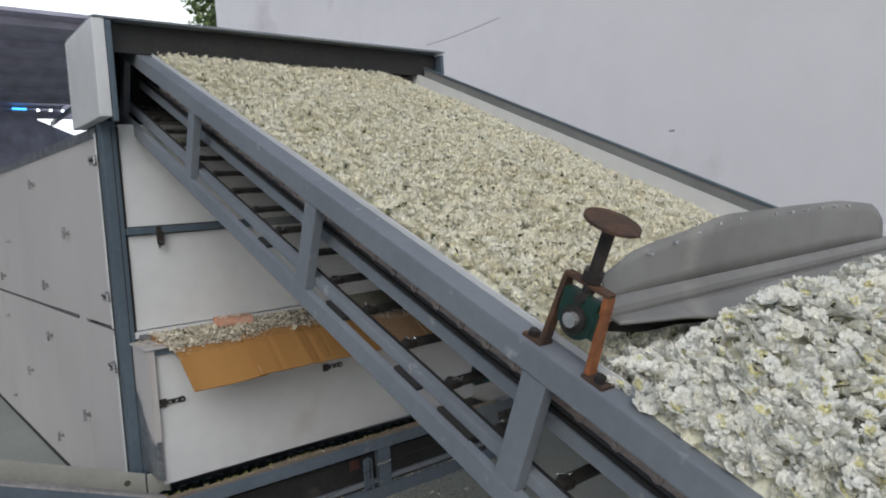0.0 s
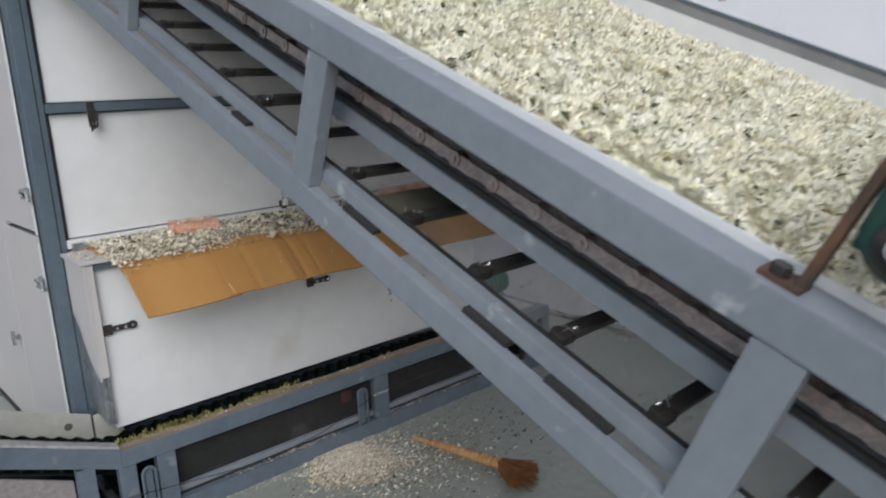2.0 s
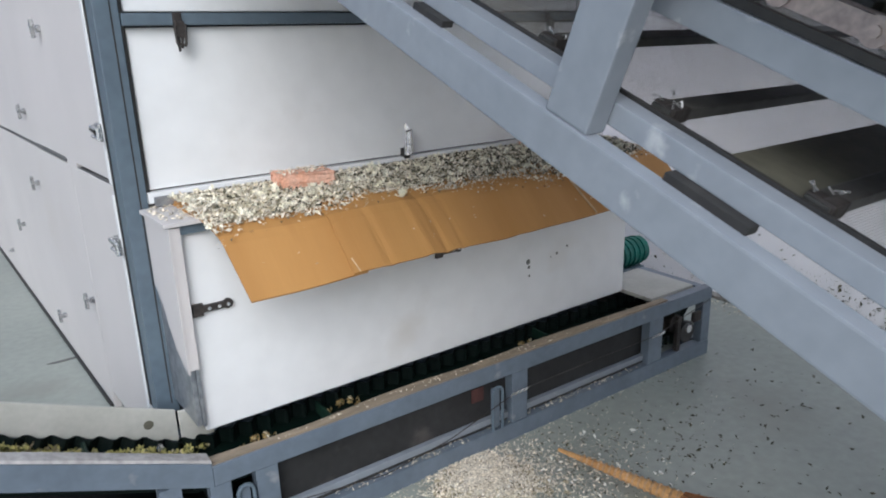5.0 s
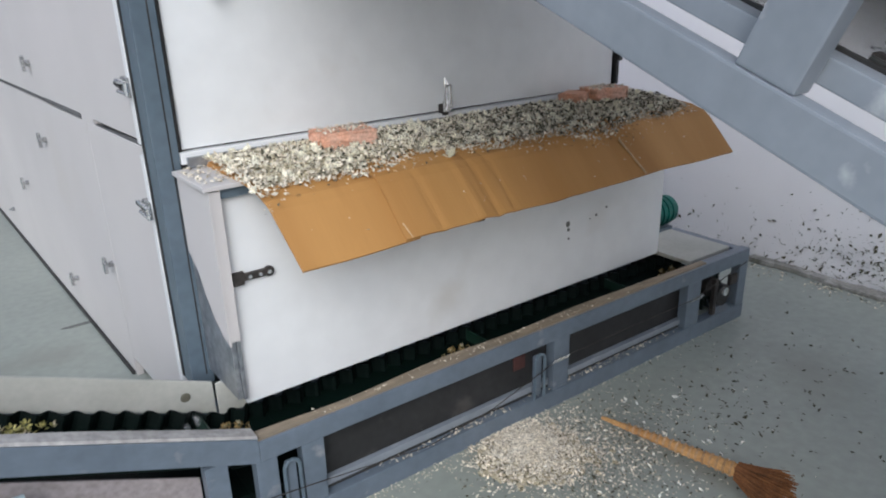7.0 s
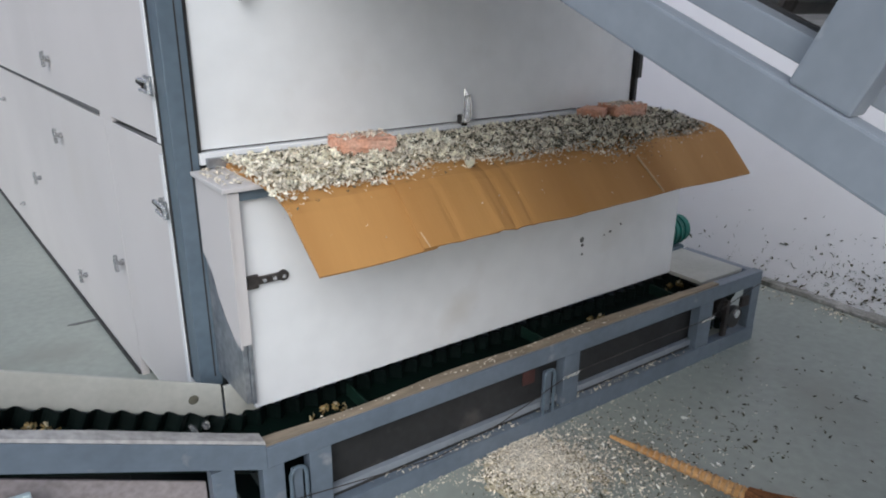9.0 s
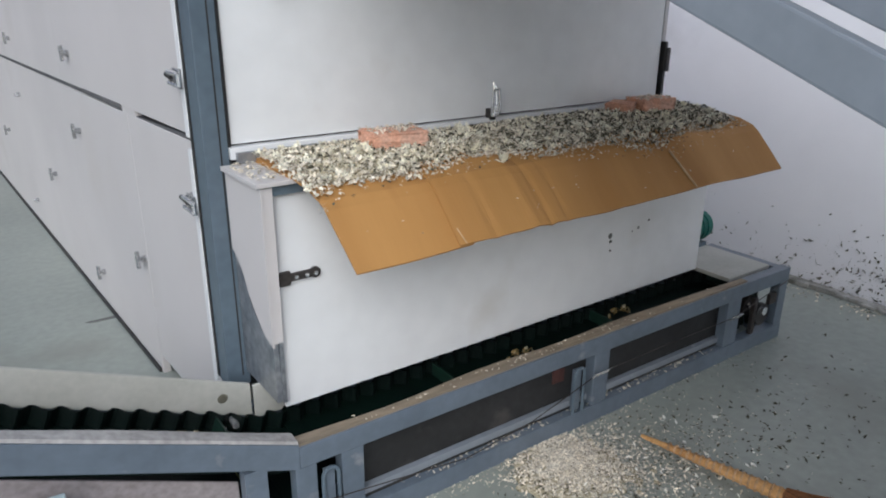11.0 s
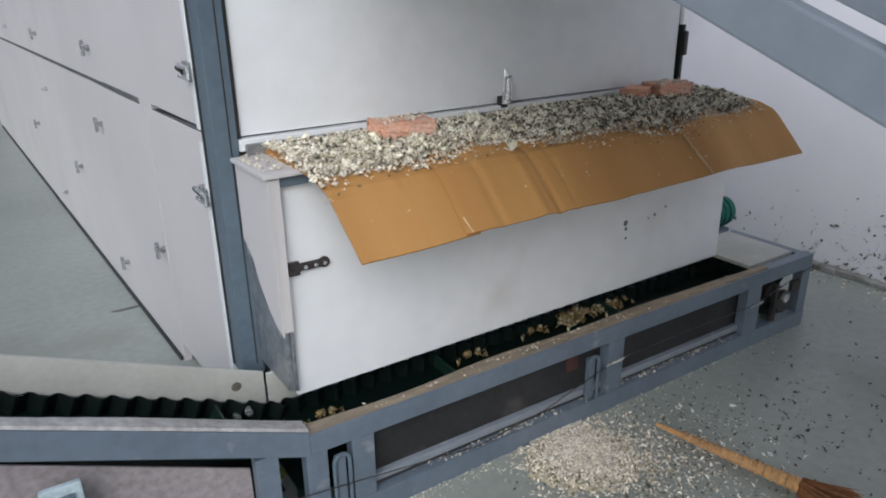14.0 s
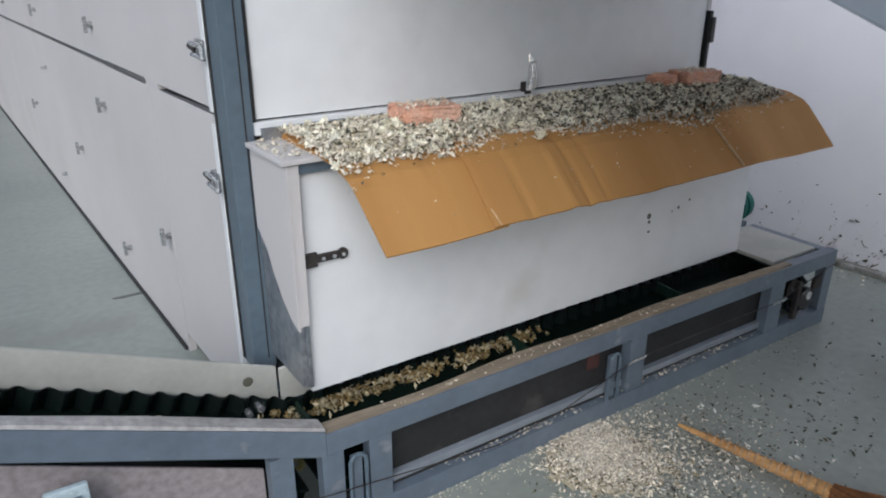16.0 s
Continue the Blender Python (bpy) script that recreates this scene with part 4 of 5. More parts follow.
for x in (1.120, 1.905):
    bm = bmesh.new()
    w = 0.019
    for a, b in (((x - w, 0.06), (x - w, 0.185)), ((x + w, 0.06), (x + w, 0.185))):
        rod(bm, (a[0], 2.93, a[1]), (b[0], 2.93, b[1]), 0.005, 0.005, 8)
    for k in range(6):
        a0, a1 = math.pi * k / 6, math.pi * (k + 1) / 6
        rod(bm, (x + w * math.cos(a0), 2.93, 0.185 + w * math.sin(a0)), (x + w * math.cos(a1), 2.93, 0.185 + w * math.sin(a1)), 0.005, 0.005, 8)
    part("u_bolt", bm, PAINT_DARK, belt, "bent-rod bracket")
    part("bracket_plate", block((x - 0.012, 2.934, 0.065), (x + 0.012, 2.950, 0.195), 0.004), PAINT_LOW, belt)
part("red_tag", block((1.835, 2.966, 0.155), (1.88, 2.971, 0.20), 0.002, pose(0, 0, 0)), mat("faded_red", (0.10, 0.035, 0.03), (0.05, 0.02, 0.018), 0.7), belt, "faded red tag")
# sagging wire along the front
pts = [(0.2, 0.44), (0.6, 0.30), (0.95, 0.145), (1.17, 0.118), (1.5, 0.075), (1.72, 0.10), (1.975, 0.168), (2.3, 0.172), (2.64, 0.17), (2.95, 0.235)]
for (x0, z0), (x1, z1) in zip(pts, pts[1:]):
    part("wire", rod(bmesh.new(), (x0, 2.922, z0), (x1, 2.922, z1), 0.0015, 0.0015, 6), DARKMETAL, belt, "thin sagging tie wire")
for x, z in ((1.978, 0.168), (2.645, 0.172), (0.955, 0.145)):
    bm = bmesh.new()
    for k in range(4):
        rod(bm, (x - 0.03 + 0.018 * k, 2.920, z - 0.006), (x - 0.02 + 0.018 * k, 2.914, z + 0.008), 0.003, 0.003, 6)
    part("wire_knot", bm, CHROME, belt, "twisted wire knot")
for x, y, z, r in ((0.983, 3.150, 0.246, 0.009), (0.955, 3.150, 0.240, 0.008), (1.0, 2.956, 0.300, 0.006)):
    part("bolt_head", rod(bmesh.new(), (x, y - 0.008, z), (x, y + (0.034 if y > 3 else 0.008), z), r, r, 6), CHROME, belt, "bright loose bolt head")
# take-up lug under the climbing run
PALEBLUE = mat("pale_blue_paint", (0.42, 0.50, 0.53), (0.33, 0.40, 0.43), 0.35, scale=20, fine=80, bump=0.05)
lug = part("lug_plate", block((0.543, 2.916, 0.235), (0.612, 2.928, 0.372), 0.005), PALEBLUE, belt, "pale blue take-up lug plate")
part("lug_recess", block((0.556, 2.9125, 0.25), (0.599, 2.9155, 0.352), 0.0), PAINT_DARK, lug, "dark slot round the lug")
part("lug_pad", block((0.562, 2.907, 0.25), (0.593, 2.912, 0.345), 0.003), PALEBLUE, lug)
part("lug_pin", rod(bmesh.new(), (0.578, 2.900, 0.315), (0.578, 2.9068, 0.315), 0.009, 0.009, 10), CHROME, lug)
# drive motor behind the right end
motor = thing("gear_motor", pose(3.1, 3.42, 0), "teal painted gear motor on a stand beside the belt", "motor")
bm = rod(bmesh.new(), (3.02, 3.42, 0.26), (3.22, 3.42, 0.26), 0.062, 0.062, 24)
body = part("motor_body", bm, TEAL, motor)
for k in range(5):
    part("cooling_fin", rod(bmesh.new(), (3.05 + 0.033 * k, 3.42, 0.26), (3.058 + 0.033 * k, 3.42, 0.26), 0.068, 0.068, 24), TEAL, body)
part("end_cap", rod(bmesh.new(), (3.0, 3.42, 0.26), (3.02, 3.42, 0.26), 0.05, 0.058, 24), TEAL, motor)
part("stand", block((3.05, 3.36, 0.0), (3.19, 3.48, 0.20), 0.004), PAINT_DARK, motor)

# the moving belt: segments that run round the loop
SPEED, DRUM = 0.222, 0.045
XT, TOP = 2.84, 0.192


def loop_point(s):
    """Place and lean along the belt: level run, climb, head drum, and the return beneath."""
    la = XT - BEND
    ca, sa = 1 / math.hypot(1, RISE), RISE / math.hypot(1, RISE)
    lb = (BEND - XL - 0.08) / ca
    arc_h = math.pi * DRUM
    total = 2 * (la + lb) + 2 * arc_h
    s %= total
    ang = math.degrees(math.atan2(sa, ca))
    if s < la:
        return XT - s, TOP, 0.0
    s -= la
    if s < lb:
        return BEND - s * ca, TOP + s * sa, ang
    s -= lb
    hx, hz = BEND - lb * ca - DRUM * sa, TOP + lb * sa - DRUM * ca
    if s < arc_h:
        a = s / DRUM
        return hx + DRUM * math.sin(math.radians(ang) - a), hz + DRUM * math.cos(math.radians(ang) - a), ang - math.degrees(a)
    s -= arc_h
    if s < lb:
        return hx - DRUM * sa + s * ca, hz - DRUM * ca - s * sa, ang - 180
    s -= lb
    if s < la:
        f = s / la
        return BEND + (XT - BEND) * f, TOP - 2 * DRUM, -180.0
    a = (s - la) / DRUM
    return XT + DRUM * math.sin(a), TOP - DRUM - DRUM * math.cos(a), -180 - math.degrees(a)


LOOP = 2 * ((XT - BEND) + (BEND - XL - 0.08) * math.hypot(1, RISE)) + 2 * math.pi * DRUM
COUNT = int(LOOP / 0.052)
PITCH = LOOP / COUNT


def belt_segment():
    """One wave of the belt: rubber base and a corrugated wall on each edge, its walls standing outward."""
    bm = bmesh.new()
    cuboid(bm, (-PITCH / 2, 2.985 - 3.09, -0.006), (PITCH / 2, 3.18 - 3.09, 0.0))
    for y in (2.998 - 3.09, 3.165 - 3.09):
        rings = []
        for i in range(9):
            x = -PITCH / 2 + PITCH * i / 8
            w = 0.011 * math.sin(2 * math.pi * i / 8)
            rings.append([bm.verts.new((x, y + w + d, z)) for d, z in ((-0.002, 0), (-0.002, 0.042), (0.002, 0.042), (0.002, 0))])
        for a, b in zip(rings, rings[1:]):
            for j in range(3):
                bm.faces.new((a[j], b[j], b[j + 1], a[j + 1]))
    bmesh.ops.recalc_face_normals(bm, faces=bm.faces)
    return bm


def on_belt(s, t, lift=0.0, dy=0.0):
    """Pose, in the conveyor's space, of what rides at belt place s at time t."""
    x, z, a = loop_point(s + SPEED * t)
    return pose(x - 1.05, dy, z, 0, a, 0) @ pose(0, 0, lift)


seg_me = bpy.data.meshes.new("belt_segment")
bm = belt_segment()
bm.to_mesh(seg_me)
bm.free()
seg_me.materials.append(BELT)
SEGMENTS = []
for k in range(COUNT):
    ob = new("belt_segment", seg_me)
    ob.parent = belt
    SEGMENTS.append((ob, k * PITCH))
CLEAT = mat("pale_green_cleat", (0.007, 0.028, 0.018), (0.006, 0.020, 0.014), 0.5, scale=8, fine=60, bump=0.05)
for k in range(6, COUNT, 12):
    bm = block((-0.003, 3.004 - 3.09, 0.0), (0.003, 3.158 - 3.09, 0.036), 0.001)
    me = bpy.data.meshes.new("cleat")
    bm.to_mesh(me)
    bm.free()
    me.materials.append(CLEAT)
    c = new("cleat", me)
    c.parent = SEGMENTS[k][0]
    tagged(c, "pale green rubber cross cleat")
SEGMENTS[0][0]["label"] = "wave of the green corrugated rubber belt"

# the whole belt stands a little askew to the dryer
YAW = pose(1.05, 2.93, 0, 0, 0, -1.5) @ pose(-1.05, -2.93, 0)
SPACE[belt] = YAW @ SPACE[belt]
belt.matrix_basis = SPACE[belt]

# ---- dried flowers that ride on the belt ----
RIDERS = []


def clump_mesh(n, spread, seed, main=DRYGOLD):
    r = np.random.default_rng(seed)
    p = np.stack([r.normal(0, spread, n), r.normal(0, 0.028, n), np.abs(r.normal(0, 0.009, n)) + 0.006], 1)
    p[:, 1] = np.clip(p[:, 1] * 0.55, -0.030, 0.030)
    v, f, ix = join([strew(flower(7, 0.8, r), p, r.uniform(0.008, 0.014, n), 1.5, r),
                     strew(chip(0, r), p + r.normal(0, 0.008, p.shape) * np.array((1, 1, 0.2)), r.uniform(0.006, 0.012, n), 1.5, r)])
    return from_arrays("flower_clump", v.tolist(), f, [main, LEAF, DRY], [int(q) for q in np.where(np.repeat(r.uniform(0, 1, len(ix) // 4 + 1), 4)[:len(ix)] > 0.72, 2, np.where(np.array(ix) > 0, 1, 0))])


CLUMPS = [clump_mesh(n, s, 40 + k) for k, (n, s) in enumerate(((32, 0.045), (20, 0.042), (11, 0.034), (7, 0.03)))]

DRYGREEN = mat("dried_yellow_green", (0.46, 0.42, 0.15), (0.32, 0.29, 0.09), 0.9, scale=30, fine=200, bump=0.0, rnd=0.45, island=True)
GREENCLUMPS = [clump_mesh(n, s, 60 + k, DRYGREEN) for k, (n, s) in enumerate(((46, 0.045), (30, 0.042), (16, 0.034)))]


def clump(me, label):
    ob = new("flower_clump", me)
    return tagged(ob, label, "flowers", "dried flowers on the belt", "stuff")


# first batch, already on the belt: belt places behind the leading edge
for k in range(30):
    c = 0.75 + 1.42 * k / 29 + RNG.uniform(-0.02, 0.02)
    me = GREENCLUMPS[0] if c < 1.7 else GREENCLUMPS[1] if c < 1.95 else GREENCLUMPS[2]
    ob = clump(me, "yellow-green clump of dried flowers riding on the green belt")
    s = (XT - c) if c > BEND else (XT - BEND) + (BEND - c) * math.hypot(1, RISE)
    RIDERS.append((ob, s, None, RNG.uniform(-0.01, 0.055), RNG.uniform(-8, 8)))
for c in (2.35, 2.62, 3.3, 4.28, 4.75):
    ob = clump(CLUMPS[3], "few loose dried flowers on the green belt")
    RIDERS.append((ob, XT - c, None, RNG.uniform(-0.02, 0.05), 0.0))
# second batch: drops out of the chute from right to left, then rides away
for k in range(16):
    f = k / 15
    x = 2.32 - 0.98 * f + RNG.uniform(-0.04, 0.04)
    t_land = 13.55 + 1.25 * f + RNG.uniform(-0.08, 0.10)
    ob = clump(CLUMPS[int(RNG.integers(1, 4)) if k % 4 else 0], "golden clump of dried flowers dropped from the chute")
    RIDERS.append((ob, XT - x - SPEED * t_land, t_land, RNG.uniform(0.045, 0.054), 0.0))

# ---- cardboard with sweepings, bricks ----
def sheet(profile, x0, x1, nx, thick, wob, skew=None):
    """Bent sheet: a profile in y, z drawn out along x, with thickness."""
    bm = bmesh.new()
    rows = []
    for i in range(nx + 1):
        x = x0 + (x1 - x0) * i / nx
        top, under = [], []
        for j, (y, z) in enumerate(profile):
            f = j / (len(profile) - 1)
            dx = skew(f, x) if skew else 0
            dz = wob * math.sin(8.3 * x + 1.3) * f + 0.4 * wob * math.sin(21 * x + 3 * f) + sum(h * f * math.exp(-((x - c - 0.03 * f) / w) ** 2) for c, h, w in ((1.475, -0.003, 0.012), (1.60, 0.004, 0.014), (1.645, -0.005, 0.010), (1.70, -0.003, 0.008), (1.90, 0.003, 0.03)))
            top.append(bm.verts.new((x + dx, y - dz * 0.5, z + dz)))
            under.append(bm.verts.new((x + dx, y + thick * 0.5 - dz * 0.5, z - thick + dz)))
        rows.append(top + under[::-1])
    for a, b in zip(rows, rows[1:]):
        for j in range(len(a)):
            k = (j + 1) % len(a)
            bm.faces.new((a[j], b[j], b[k], a[k]))
    bm.faces.new(rows[0][::-1])
    bm.faces.new(rows[-1])
    bmesh.ops.recalc_face_normals(bm, faces=bm.faces)
    return bm


PROFILE = [(3.25, 0.852), (3.15, 0.849), (3.06, 0.845), (2.99, 0.836), (2.945, 0.820), (2.925, 0.804), (2.875, 0.750), (2.830, 0.700)]
card = thing("cardboard", pose(1.9, 3.06, 0.838), "flattened brown cardboard folded over the chute's ledge, strewn with flowers", "cardboard")
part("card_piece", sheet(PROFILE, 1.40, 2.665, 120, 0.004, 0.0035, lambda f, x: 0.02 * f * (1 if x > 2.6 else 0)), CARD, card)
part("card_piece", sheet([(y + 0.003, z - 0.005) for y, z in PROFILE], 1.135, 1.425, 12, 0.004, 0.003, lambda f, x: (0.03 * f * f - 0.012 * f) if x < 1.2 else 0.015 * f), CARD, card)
TORN = mat("torn_paper", (0.62, 0.45, 0.27), (0.5, 0.34, 0.2), 0.9)
part("torn_edge", rod(bmesh.new(), (2.205, 2.912, 0.796), (2.235, 2.829, 0.704), 0.003, 0.003, 6), TORN, card, "pale torn edge")
part("torn_edge", rod(bmesh.new(), (1.410, 2.856, 0.731), (1.418, 2.830, 0.702), 0.0025, 0.0025, 6), TORN, card, "pale torn edge")
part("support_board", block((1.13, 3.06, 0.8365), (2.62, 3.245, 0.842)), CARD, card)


def half_brick(x, y, z, turn, lx, ly, lz):
    bm = block((-lx / 2, -ly / 2, 0), (lx / 2, ly / 2, lz), 0.004)
    r = np.random.default_rng(int(1000 * x))
    bmesh.ops.subdivide_edges(bm, edges=bm.edges, cuts=2, use_grid_fill=True)
    for v in bm.verts:
        v.co += Vector(r.normal(0, 0.0022, 3)) if v.co.z > 0.001 else Vector()
    ob = alone("brick", bm, BRICK, "broken red brick half, dusted with petals, weighing down the cardboard", "brick", group="bricks on the cardboard")
    ob.matrix_basis = pose(x, y, z, 0, 0, turn)
    return ob


half_brick(1.448, 3.160, 0.850, -9, 0.145, 0.085, 0.041)
half_brick(2.435, 3.165, 0.852, -10, 0.13, 0.085, 0.045)
half_brick(2.33, 3.195, 0.852, 25, 0.09, 0.08, 0.035)


def card_height(x, y):
    ys = np.array([p[0] for p in PROFILE])[::-1]
    zs = np.array([p[1] for p in PROFILE])[::-1]
    return np.interp(y, ys, zs)


def sweepings(n, kind, r, edge):
    x = 1.11 + 1.53 * (r.uniform(0, 1, n) if kind == 0 else r.beta(1.7, 1.0, n))
    front = 2.935 + 0.035 * np.sin(5 * x + 1) + 0.015 * np.sin(17 * x) + edge + 0.05 * np.clip((x - 1.45) / 0.2, 0, 1) * np.clip((2.3 - x) / 0.3, 0, 1)
    y = front + (3.25 - front) * r.uniform(0, 1, n) ** 1.1
    x = np.maximum(x, 1.118 + 0.25 * np.clip(3.02 - y, 0, 1) + 0.04 * r.uniform(0, 1, n) ** 2)
    thick = 0.014 * np.clip((y - front) / 0.11, 0, 1) * np.clip((3.27 - y) / 0.05, 0.3, 1)
    z = card_height(x, y) + thick * r.uniform(0.2, 1.15, n) + 0.002
    return np.stack([x, y, z], 1)


grid_sheet("sweepings_base", 1.145, 2.615, 2.99, 3.246, 110, 24,
           lambda x, y: card_height(x, y) + 0.001 + 0.008 * np.clip((y - 3.02) / 0.06, -0.6, 1) + 0.0025 * np.sin(71 * x) * np.sin(83 * y), Matrix.Identity(4), MATTED, "matted layer of dried petals on the cardboard", "petals")
q = [strew(chip(0, RNG), sweepings(2300, 0, RNG, 0.0), 0.003 + 0.0075 * RNG.uniform(0, 1, 2300) ** 2, 1.3, RNG) for k in range(4)]
q += [strew(chip(1, RNG), sweepings(1300, 1, RNG, 0.015), RNG.uniform(0.0035, 0.0105, 1300), 1.3, RNG) for k in range(3)]
q += [strew(flower(7, 0.6, RNG), sweepings(650, 0, RNG, 0.03), RNG.uniform(0.008, 0.014, 650), 1.3, RNG)]
q[-1] = (q[-1][0], q[-1][1], [2 if k == 0 else 0 for k in q[-1][2]])
p = np.stack([RNG.uniform(1.06, 1.16, 160), RNG.uniform(3.08, 3.25, 160), np.full(160, 0.840)], 1)
q.append(strew(chip(0, RNG), p, RNG.uniform(0.004, 0.009, 160), 0.6, RNG))
p = sweepings(520, 0, RNG, 0.0)
p[:, 1] = 2.94 + 0.035 * np.sin(5 * p[:, 0] + 1) + 0.05 * np.clip((p[:, 0] - 1.45) / 0.2, 0, 1) * np.clip((2.3 - p[:, 0]) / 0.3, 0, 1) + RNG.uniform(-0.035, 0.02, 520)
p[:, 2] = card_height(p[:, 0], p[:, 1]) + 0.003
q.append(strew(chip(0, RNG), p[:380], RNG.uniform(0.003, 0.007, 380), 0.7, RNG))
q.append(strew(chip(1, RNG), p[380:], RNG.uniform(0.003, 0.007, 140), 0.7, RNG))
p = np.stack([RNG.uniform(1.2, 2.6, 36), RNG.uniform(2.85, 2.93, 36), np.zeros(36)], 1)
p[:, 2] = card_height(p[:, 0], p[:, 1]) + 0.003
q.append(strew(chip(0, RNG), p, RNG.uniform(0.002, 0.006, 36), 0.6, RNG))
stuff("sweepings", q, [PALE, CHIPDARK, PETAL_CREAM], "dried petals and dark leaf crumbs heaped on the cardboard", "petals")
lump = stuff("loose_flower", [strew(flower(9, 0.9, RNG), np.array([(0, 0, 0.004), (0.004, 0.003, 0.008), (-0.004, 0.002, 0.012)]), [0.017, 0.016, 0.013], 0.8, RNG)], [PETAL_CREAM, PETAL_CREAM], "single dried flower lying on the cardboard", "flower", kind="object")
lump.location = (1.627, 2.955, 0.823)
del lump["kind"]
for bx, by in ((1.448, 3.160), (2.435, 3.165)):
    p = np.stack([RNG.normal(bx, 0.045, 130), RNG.normal(by, 0.028, 130), np.full(130, 0.897 if bx < 2 else 0.899)], 1)
    p[:, 0] = np.clip(p[:, 0], bx - 0.07, bx + 0.07)
    p[:, 1] = np.clip(p[:, 1], by - 0.04, by + 0.04)
    stuff("petal_dusting", [strew(chip(0, RNG), p, RNG.uniform(0.004, 0.008, 130), 1.0, RNG)], [PALE], "petals lying on a brick", "petals")

# ---- floor: swept pile, crumbs, broom ----
def pile_height(x, y):
    return 0.021 * np.exp(-(((x - 1.75) / 0.13) ** 2 + ((y - 2.79) / 0.11) ** 2)) + 0.004 * np.exp(-(((x - 1.92) / 0.18) ** 2 + ((y - 2.62) / 0.11) ** 2))


grid_sheet("pile_base", 1.40, 2.25, 2.38, 2.92, 60, 44, lambda x, y: pile_height(x, y) * 0.92 - 0.005 + 0.002 * np.sin(90 * x) * np.sin(80 * y), Matrix.Identity(4), MATTED, "low swept heap of petal crumbs", "petals")
def floor_bits(n, sx, sy, cx, cy):
    x, y = RNG.normal(cx, sx, n), RNG.normal(cy, sy, n)
    keep = (y < 2.925) & (x > 1.1) & (x < 3.45)
    x, y = x[keep], y[keep]
    return np.stack([x, y, np.maximum(pile_height(x, y), 0) + 0.0025], 1)


q = []
for n, sx, sy, cx, cy, kind, a, b in ((4000, 0.072, 0.075, 1.76, 2.80, 0, 0.004, 0.0085), (700, 0.16, 0.11, 1.90, 2.68, 0, 0.003, 0.0075), (600, 0.4, 0.18, 1.95, 2.76, 0, 0.0018, 0.0045),
                                      (900, 0.22, 0.15, 1.93, 2.64, 1, 0.0025, 0.007), (330, 0.45, 0.25, 2.4, 2.60, 1, 0.003, 0.0105), (70, 0.2, 0.13, 2.0, 2.58, 2, 0.006, 0.013), (1500, 0.13, 0.13, 1.84, 2.66, 0, 0.0025, 0.006)):
    p = floor_bits(n, sx, sy, cx, cy)
    q.append(strew(chip(kind, RNG), p, RNG.uniform(a, b, len(p)), 0.8, RNG))
x = RNG.uniform(1.1, 2.95, 900)
p = np.stack([x, 2.928 - np.abs(RNG.normal(0, 0.03, 900)), np.full(900, 0.002)], 1)
q.append(strew(chip(0, RNG), p, RNG.uniform(0.002, 0.006, 900), 0.7, RNG))
p = np.stack([3.50 - np.abs(RNG.normal(0, 0.05, 700)), RNG.uniform(0.8, 4.2, 700), np.full(700, 0.003)], 1)
q.append(strew(chip(0, RNG), p, RNG.uniform(0.003, 0.010, 700), 0.9, RNG))
q.append(strew(chip(1, RNG), p[::3] + np.array((0.02, 0.01, 0)), RNG.uniform(0.003, 0.009, len(p[::3])), 0.9, RNG))
# crumbs along the belt frame's bars and edge board
x = RNG.normal(1.75, 0.35, 110).clip(1.2, 2.7)
p = np.stack([x, RNG.uniform(2.936, 2.966, 110), np.full(110, 0.290)], 1)
p[:, 1] -= 0.026 * (p[:, 0] - 1.05)
q.append(strew(chip(0, RNG), p, RNG.uniform(0.002, 0.0055, 110), 0.7, RNG))
x = RNG.uniform(1.22, 2.60, 420)
x = x[np.sin(9 * x) + RNG.uniform(-1, 1, 420) > -0.3]
p = np.stack([x, RNG.uniform(2.934, 2.964, len(x)), np.full(len(x), 0.0605)], 1)
p[:, 1] -= 0.026 * (p[:, 0] - 1.05)
q.append(strew(chip(0, RNG), p, RNG.uniform(0.003, 0.0075, len(x)), 0.8, RNG))
stuff("floor_crumbs", q, [PALE, CHIPDARK, PETAL], "petal crumbs and dark chips scattered over the floor", "crumbs")

broom = thing("hand_broom", pose(2.08, 2.5, 0.0), "bound-straw hand broom with a fanned brown head, lying on the floor", "broom")
tip, neck = Vector((2.018, 2.760, 0.016)), Vector((2.088, 2.375, 0.022))
side = Vector((0.97, 0.228, 0)).normalized()
bm = bmesh.new()
n = 26
prev = None
for i in range(n + 1):
    f = i / n
    c = tip.lerp(neck, f) + Vector((0, 0, 0.004 * f))
    r = (0.005 + 0.0135 * f ** 0.8) * (1 + 0.12 * (i % 2))
    ring = [bm.verts.new(c + side * r * math.cos(a) + Vector((0, 0, r * 0.9 * math.sin(a)))) for a in np.arange(12) * math.tau / 12]
    if prev:
        for j in range(12):
            bm.faces.new((prev[j], prev[(j + 1) % 12], ring[(j + 1) % 12], ring[j]))
    else:
        bm.faces.new(ring)
    prev = ring
bm.faces.new(prev[::-1])
bmesh.ops.recalc_face_normals(bm, faces=bm.faces)
part("handle", bm, STRAW, broom, "handle wound with straw cord")
CORD = mat("pale_cord", (0.56, 0.36, 0.20), (0.45, 0.27, 0.13), 0.85, rnd=0.3)
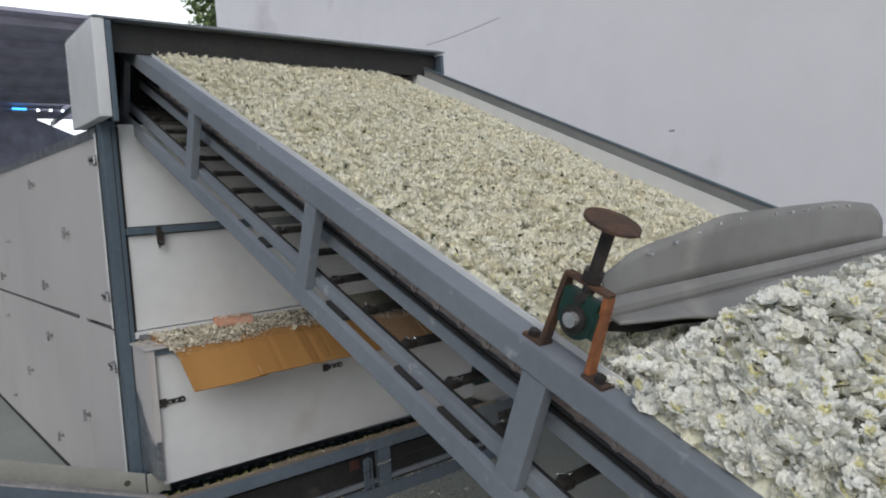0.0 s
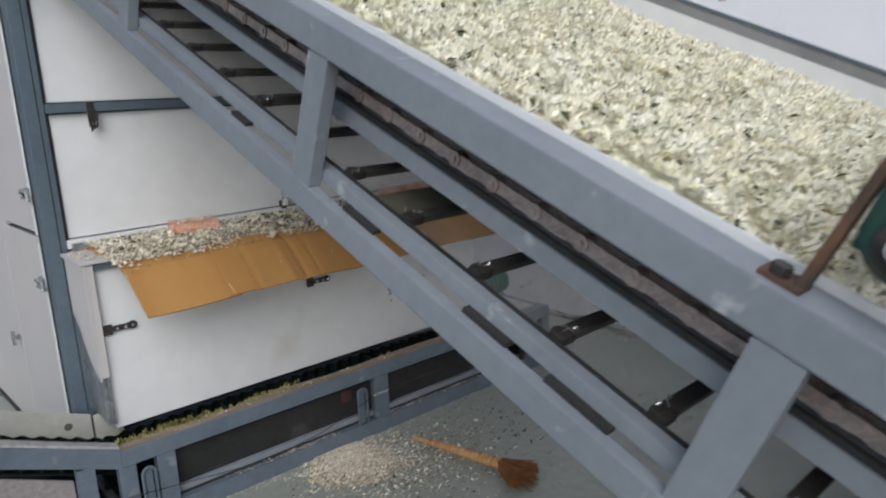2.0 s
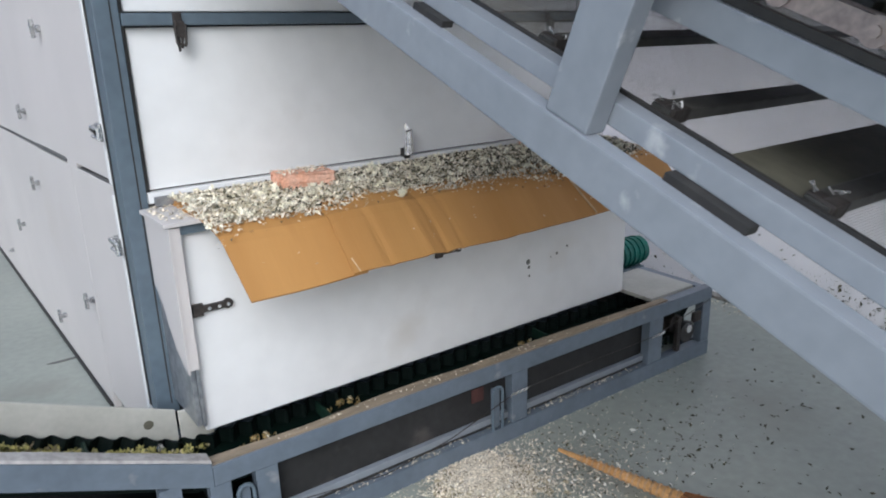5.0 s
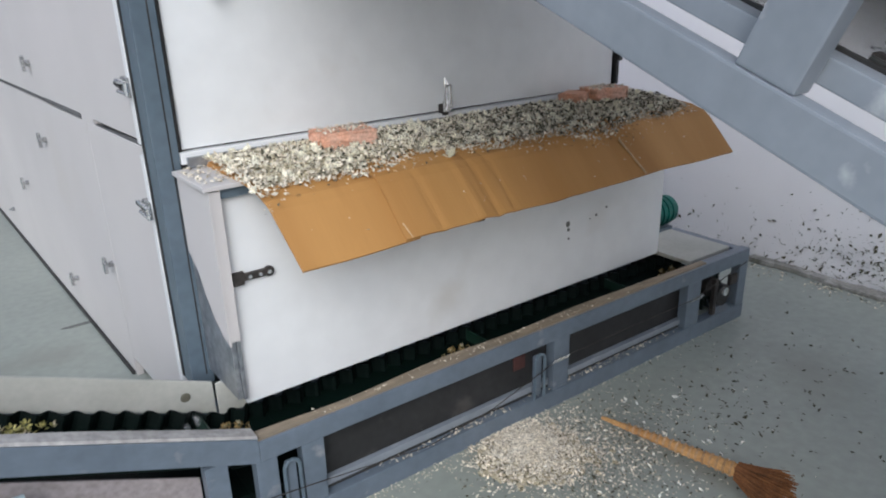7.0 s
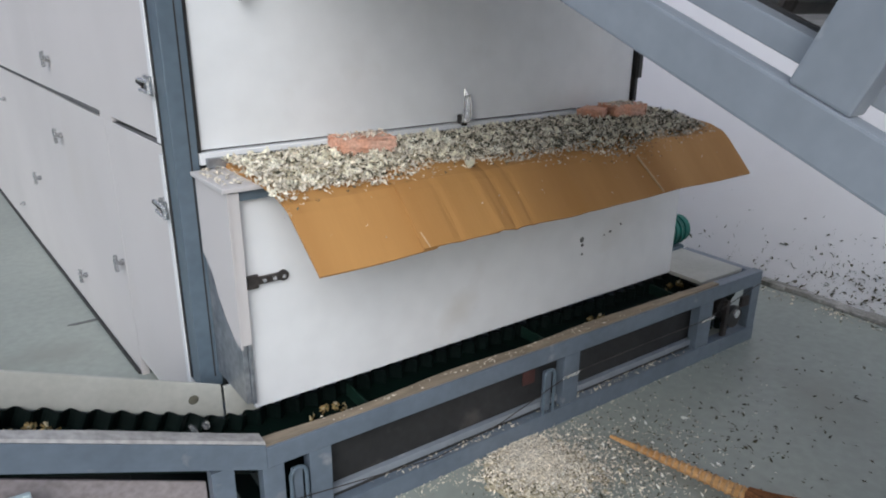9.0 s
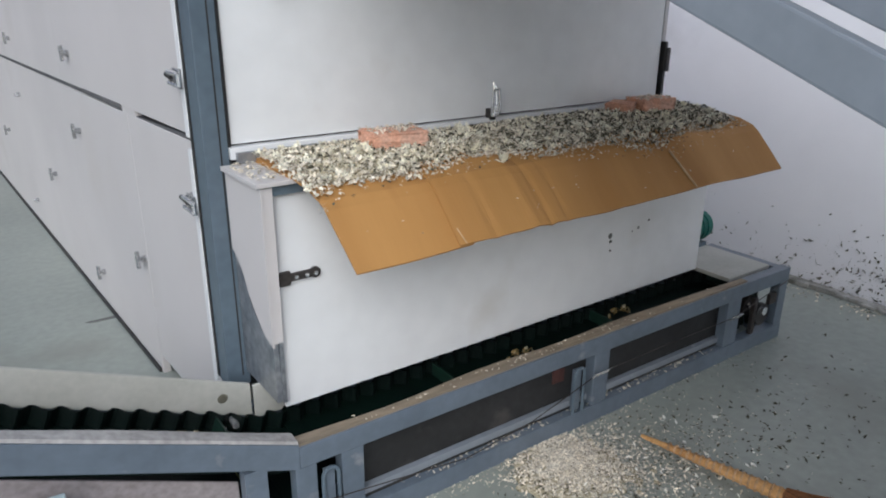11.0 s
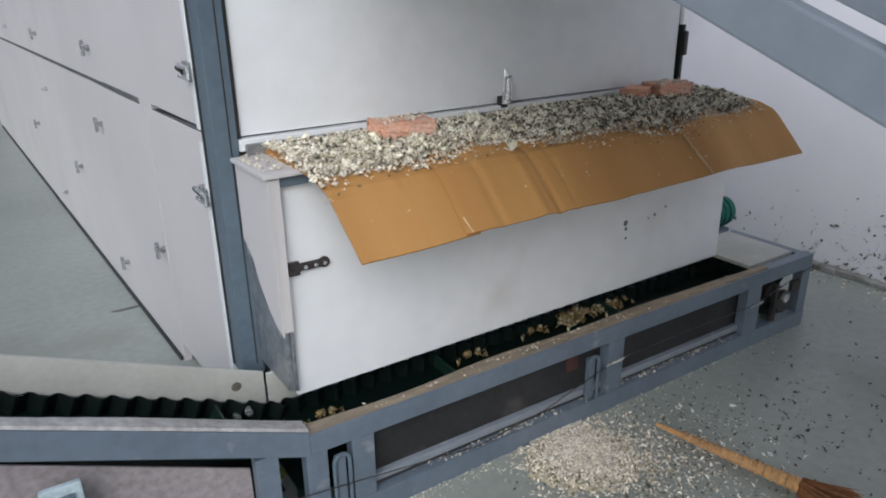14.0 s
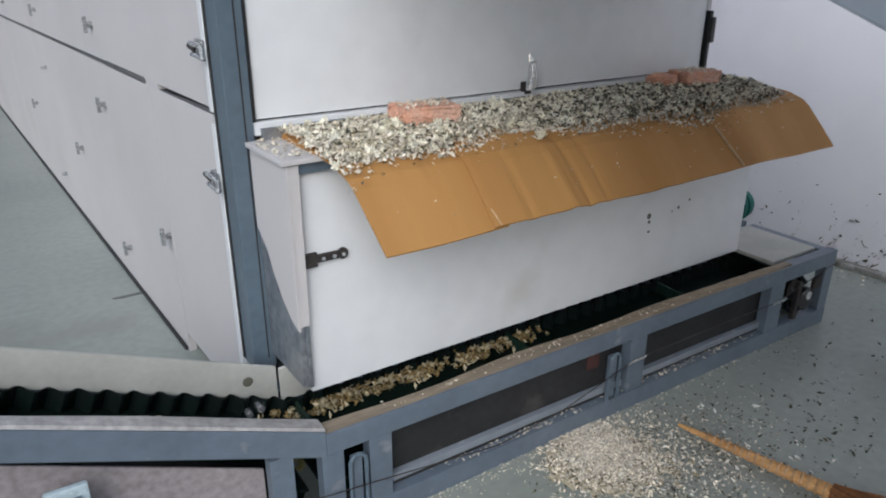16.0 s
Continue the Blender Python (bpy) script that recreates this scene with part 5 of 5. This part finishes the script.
for i in range(17):
    bm = bmesh.new()
    c = tip.lerp(neck, 0.22 + 0.047 * i)
    r = 0.0062 + 0.0140 * (0.22 + 0.047 * i) ** 0.8
    for k in range(10):
        a0, a1 = math.tau * k / 10, math.tau * (k + 1) / 10
        p0, p1 = (c + side * r * math.cos(a) + Vector((0, 0, 0.003 + r * 0.9 * math.sin(a))) for a in (a0, a1))
        rod(bm, p0, p1, 0.0036, 0.0036, 5, False)
    part("cord_winding", bm, CORD, broom, "pale cord winding")
bm = bmesh.new()
r = np.random.default_rng(5)
ahead = Vector((-0.10, -0.99, 0)).normalized()
for i in range(420):
    q0 = r.uniform(-1, 1)
    lean = q0 * 0.50 + 0.05
    d = (ahead * math.cos(lean) + side * math.sin(lean) * 1.0).normalized()
    a = neck + side * q0 * 0.016 + Vector((0, 0, r.uniform(-0.014, 0.02)))
    b = a + d * r.uniform(0.12, 0.155) * (1 - 0.25 * abs(q0) ** 2) + Vector((0, 0, r.uniform(-0.012, 0.022)))
    b.z = max(b.z, 0.003)
    a.z = max(a.z, 0.004)
    rod(bm, a, b, 0.0022, 0.0012, 4, False)
part("bristles", bm, STRAWTIP, broom, "splayed dark brown bristles", kind="stuff")


def motions():
    """Everything that moves: the belt's segments and what rides on them."""
    steps = [0.4 * k for k in range(41)]
    for ob, s in SEGMENTS:
        walk(ob, [(t, on_belt(s, t)) for t in steps])
    base = SPACE[belt]
    for ob, s, land, dy, turn in RIDERS:
        rows = []
        for t in steps:
            if land is None or t >= land + 0.02:
                rows.append((t, base @ on_belt(s, t, 0.0, dy) @ pose(0, 0, 0, 0, 0, turn)))
        if land is not None:
            x, z, a = loop_point(s + SPEED * land)
            high = [(x, 3.09 + dy + back, z + h) for h, back in ((0.40, 0.045), (0.40, 0.045), (0.28, 0.03), (0.0, 0.0))]
            before = [(0.0, high[0]), (land - 0.29, high[1]), (land - 0.15, high[2]), (land, high[3])]
            before[-1] = (land, (x, 3.09 + dy, z))
            rows = [(t, YAW @ pose(*p, 0, a, turn)) for t, p in before] + rows
        walk(ob, rows)


motions()
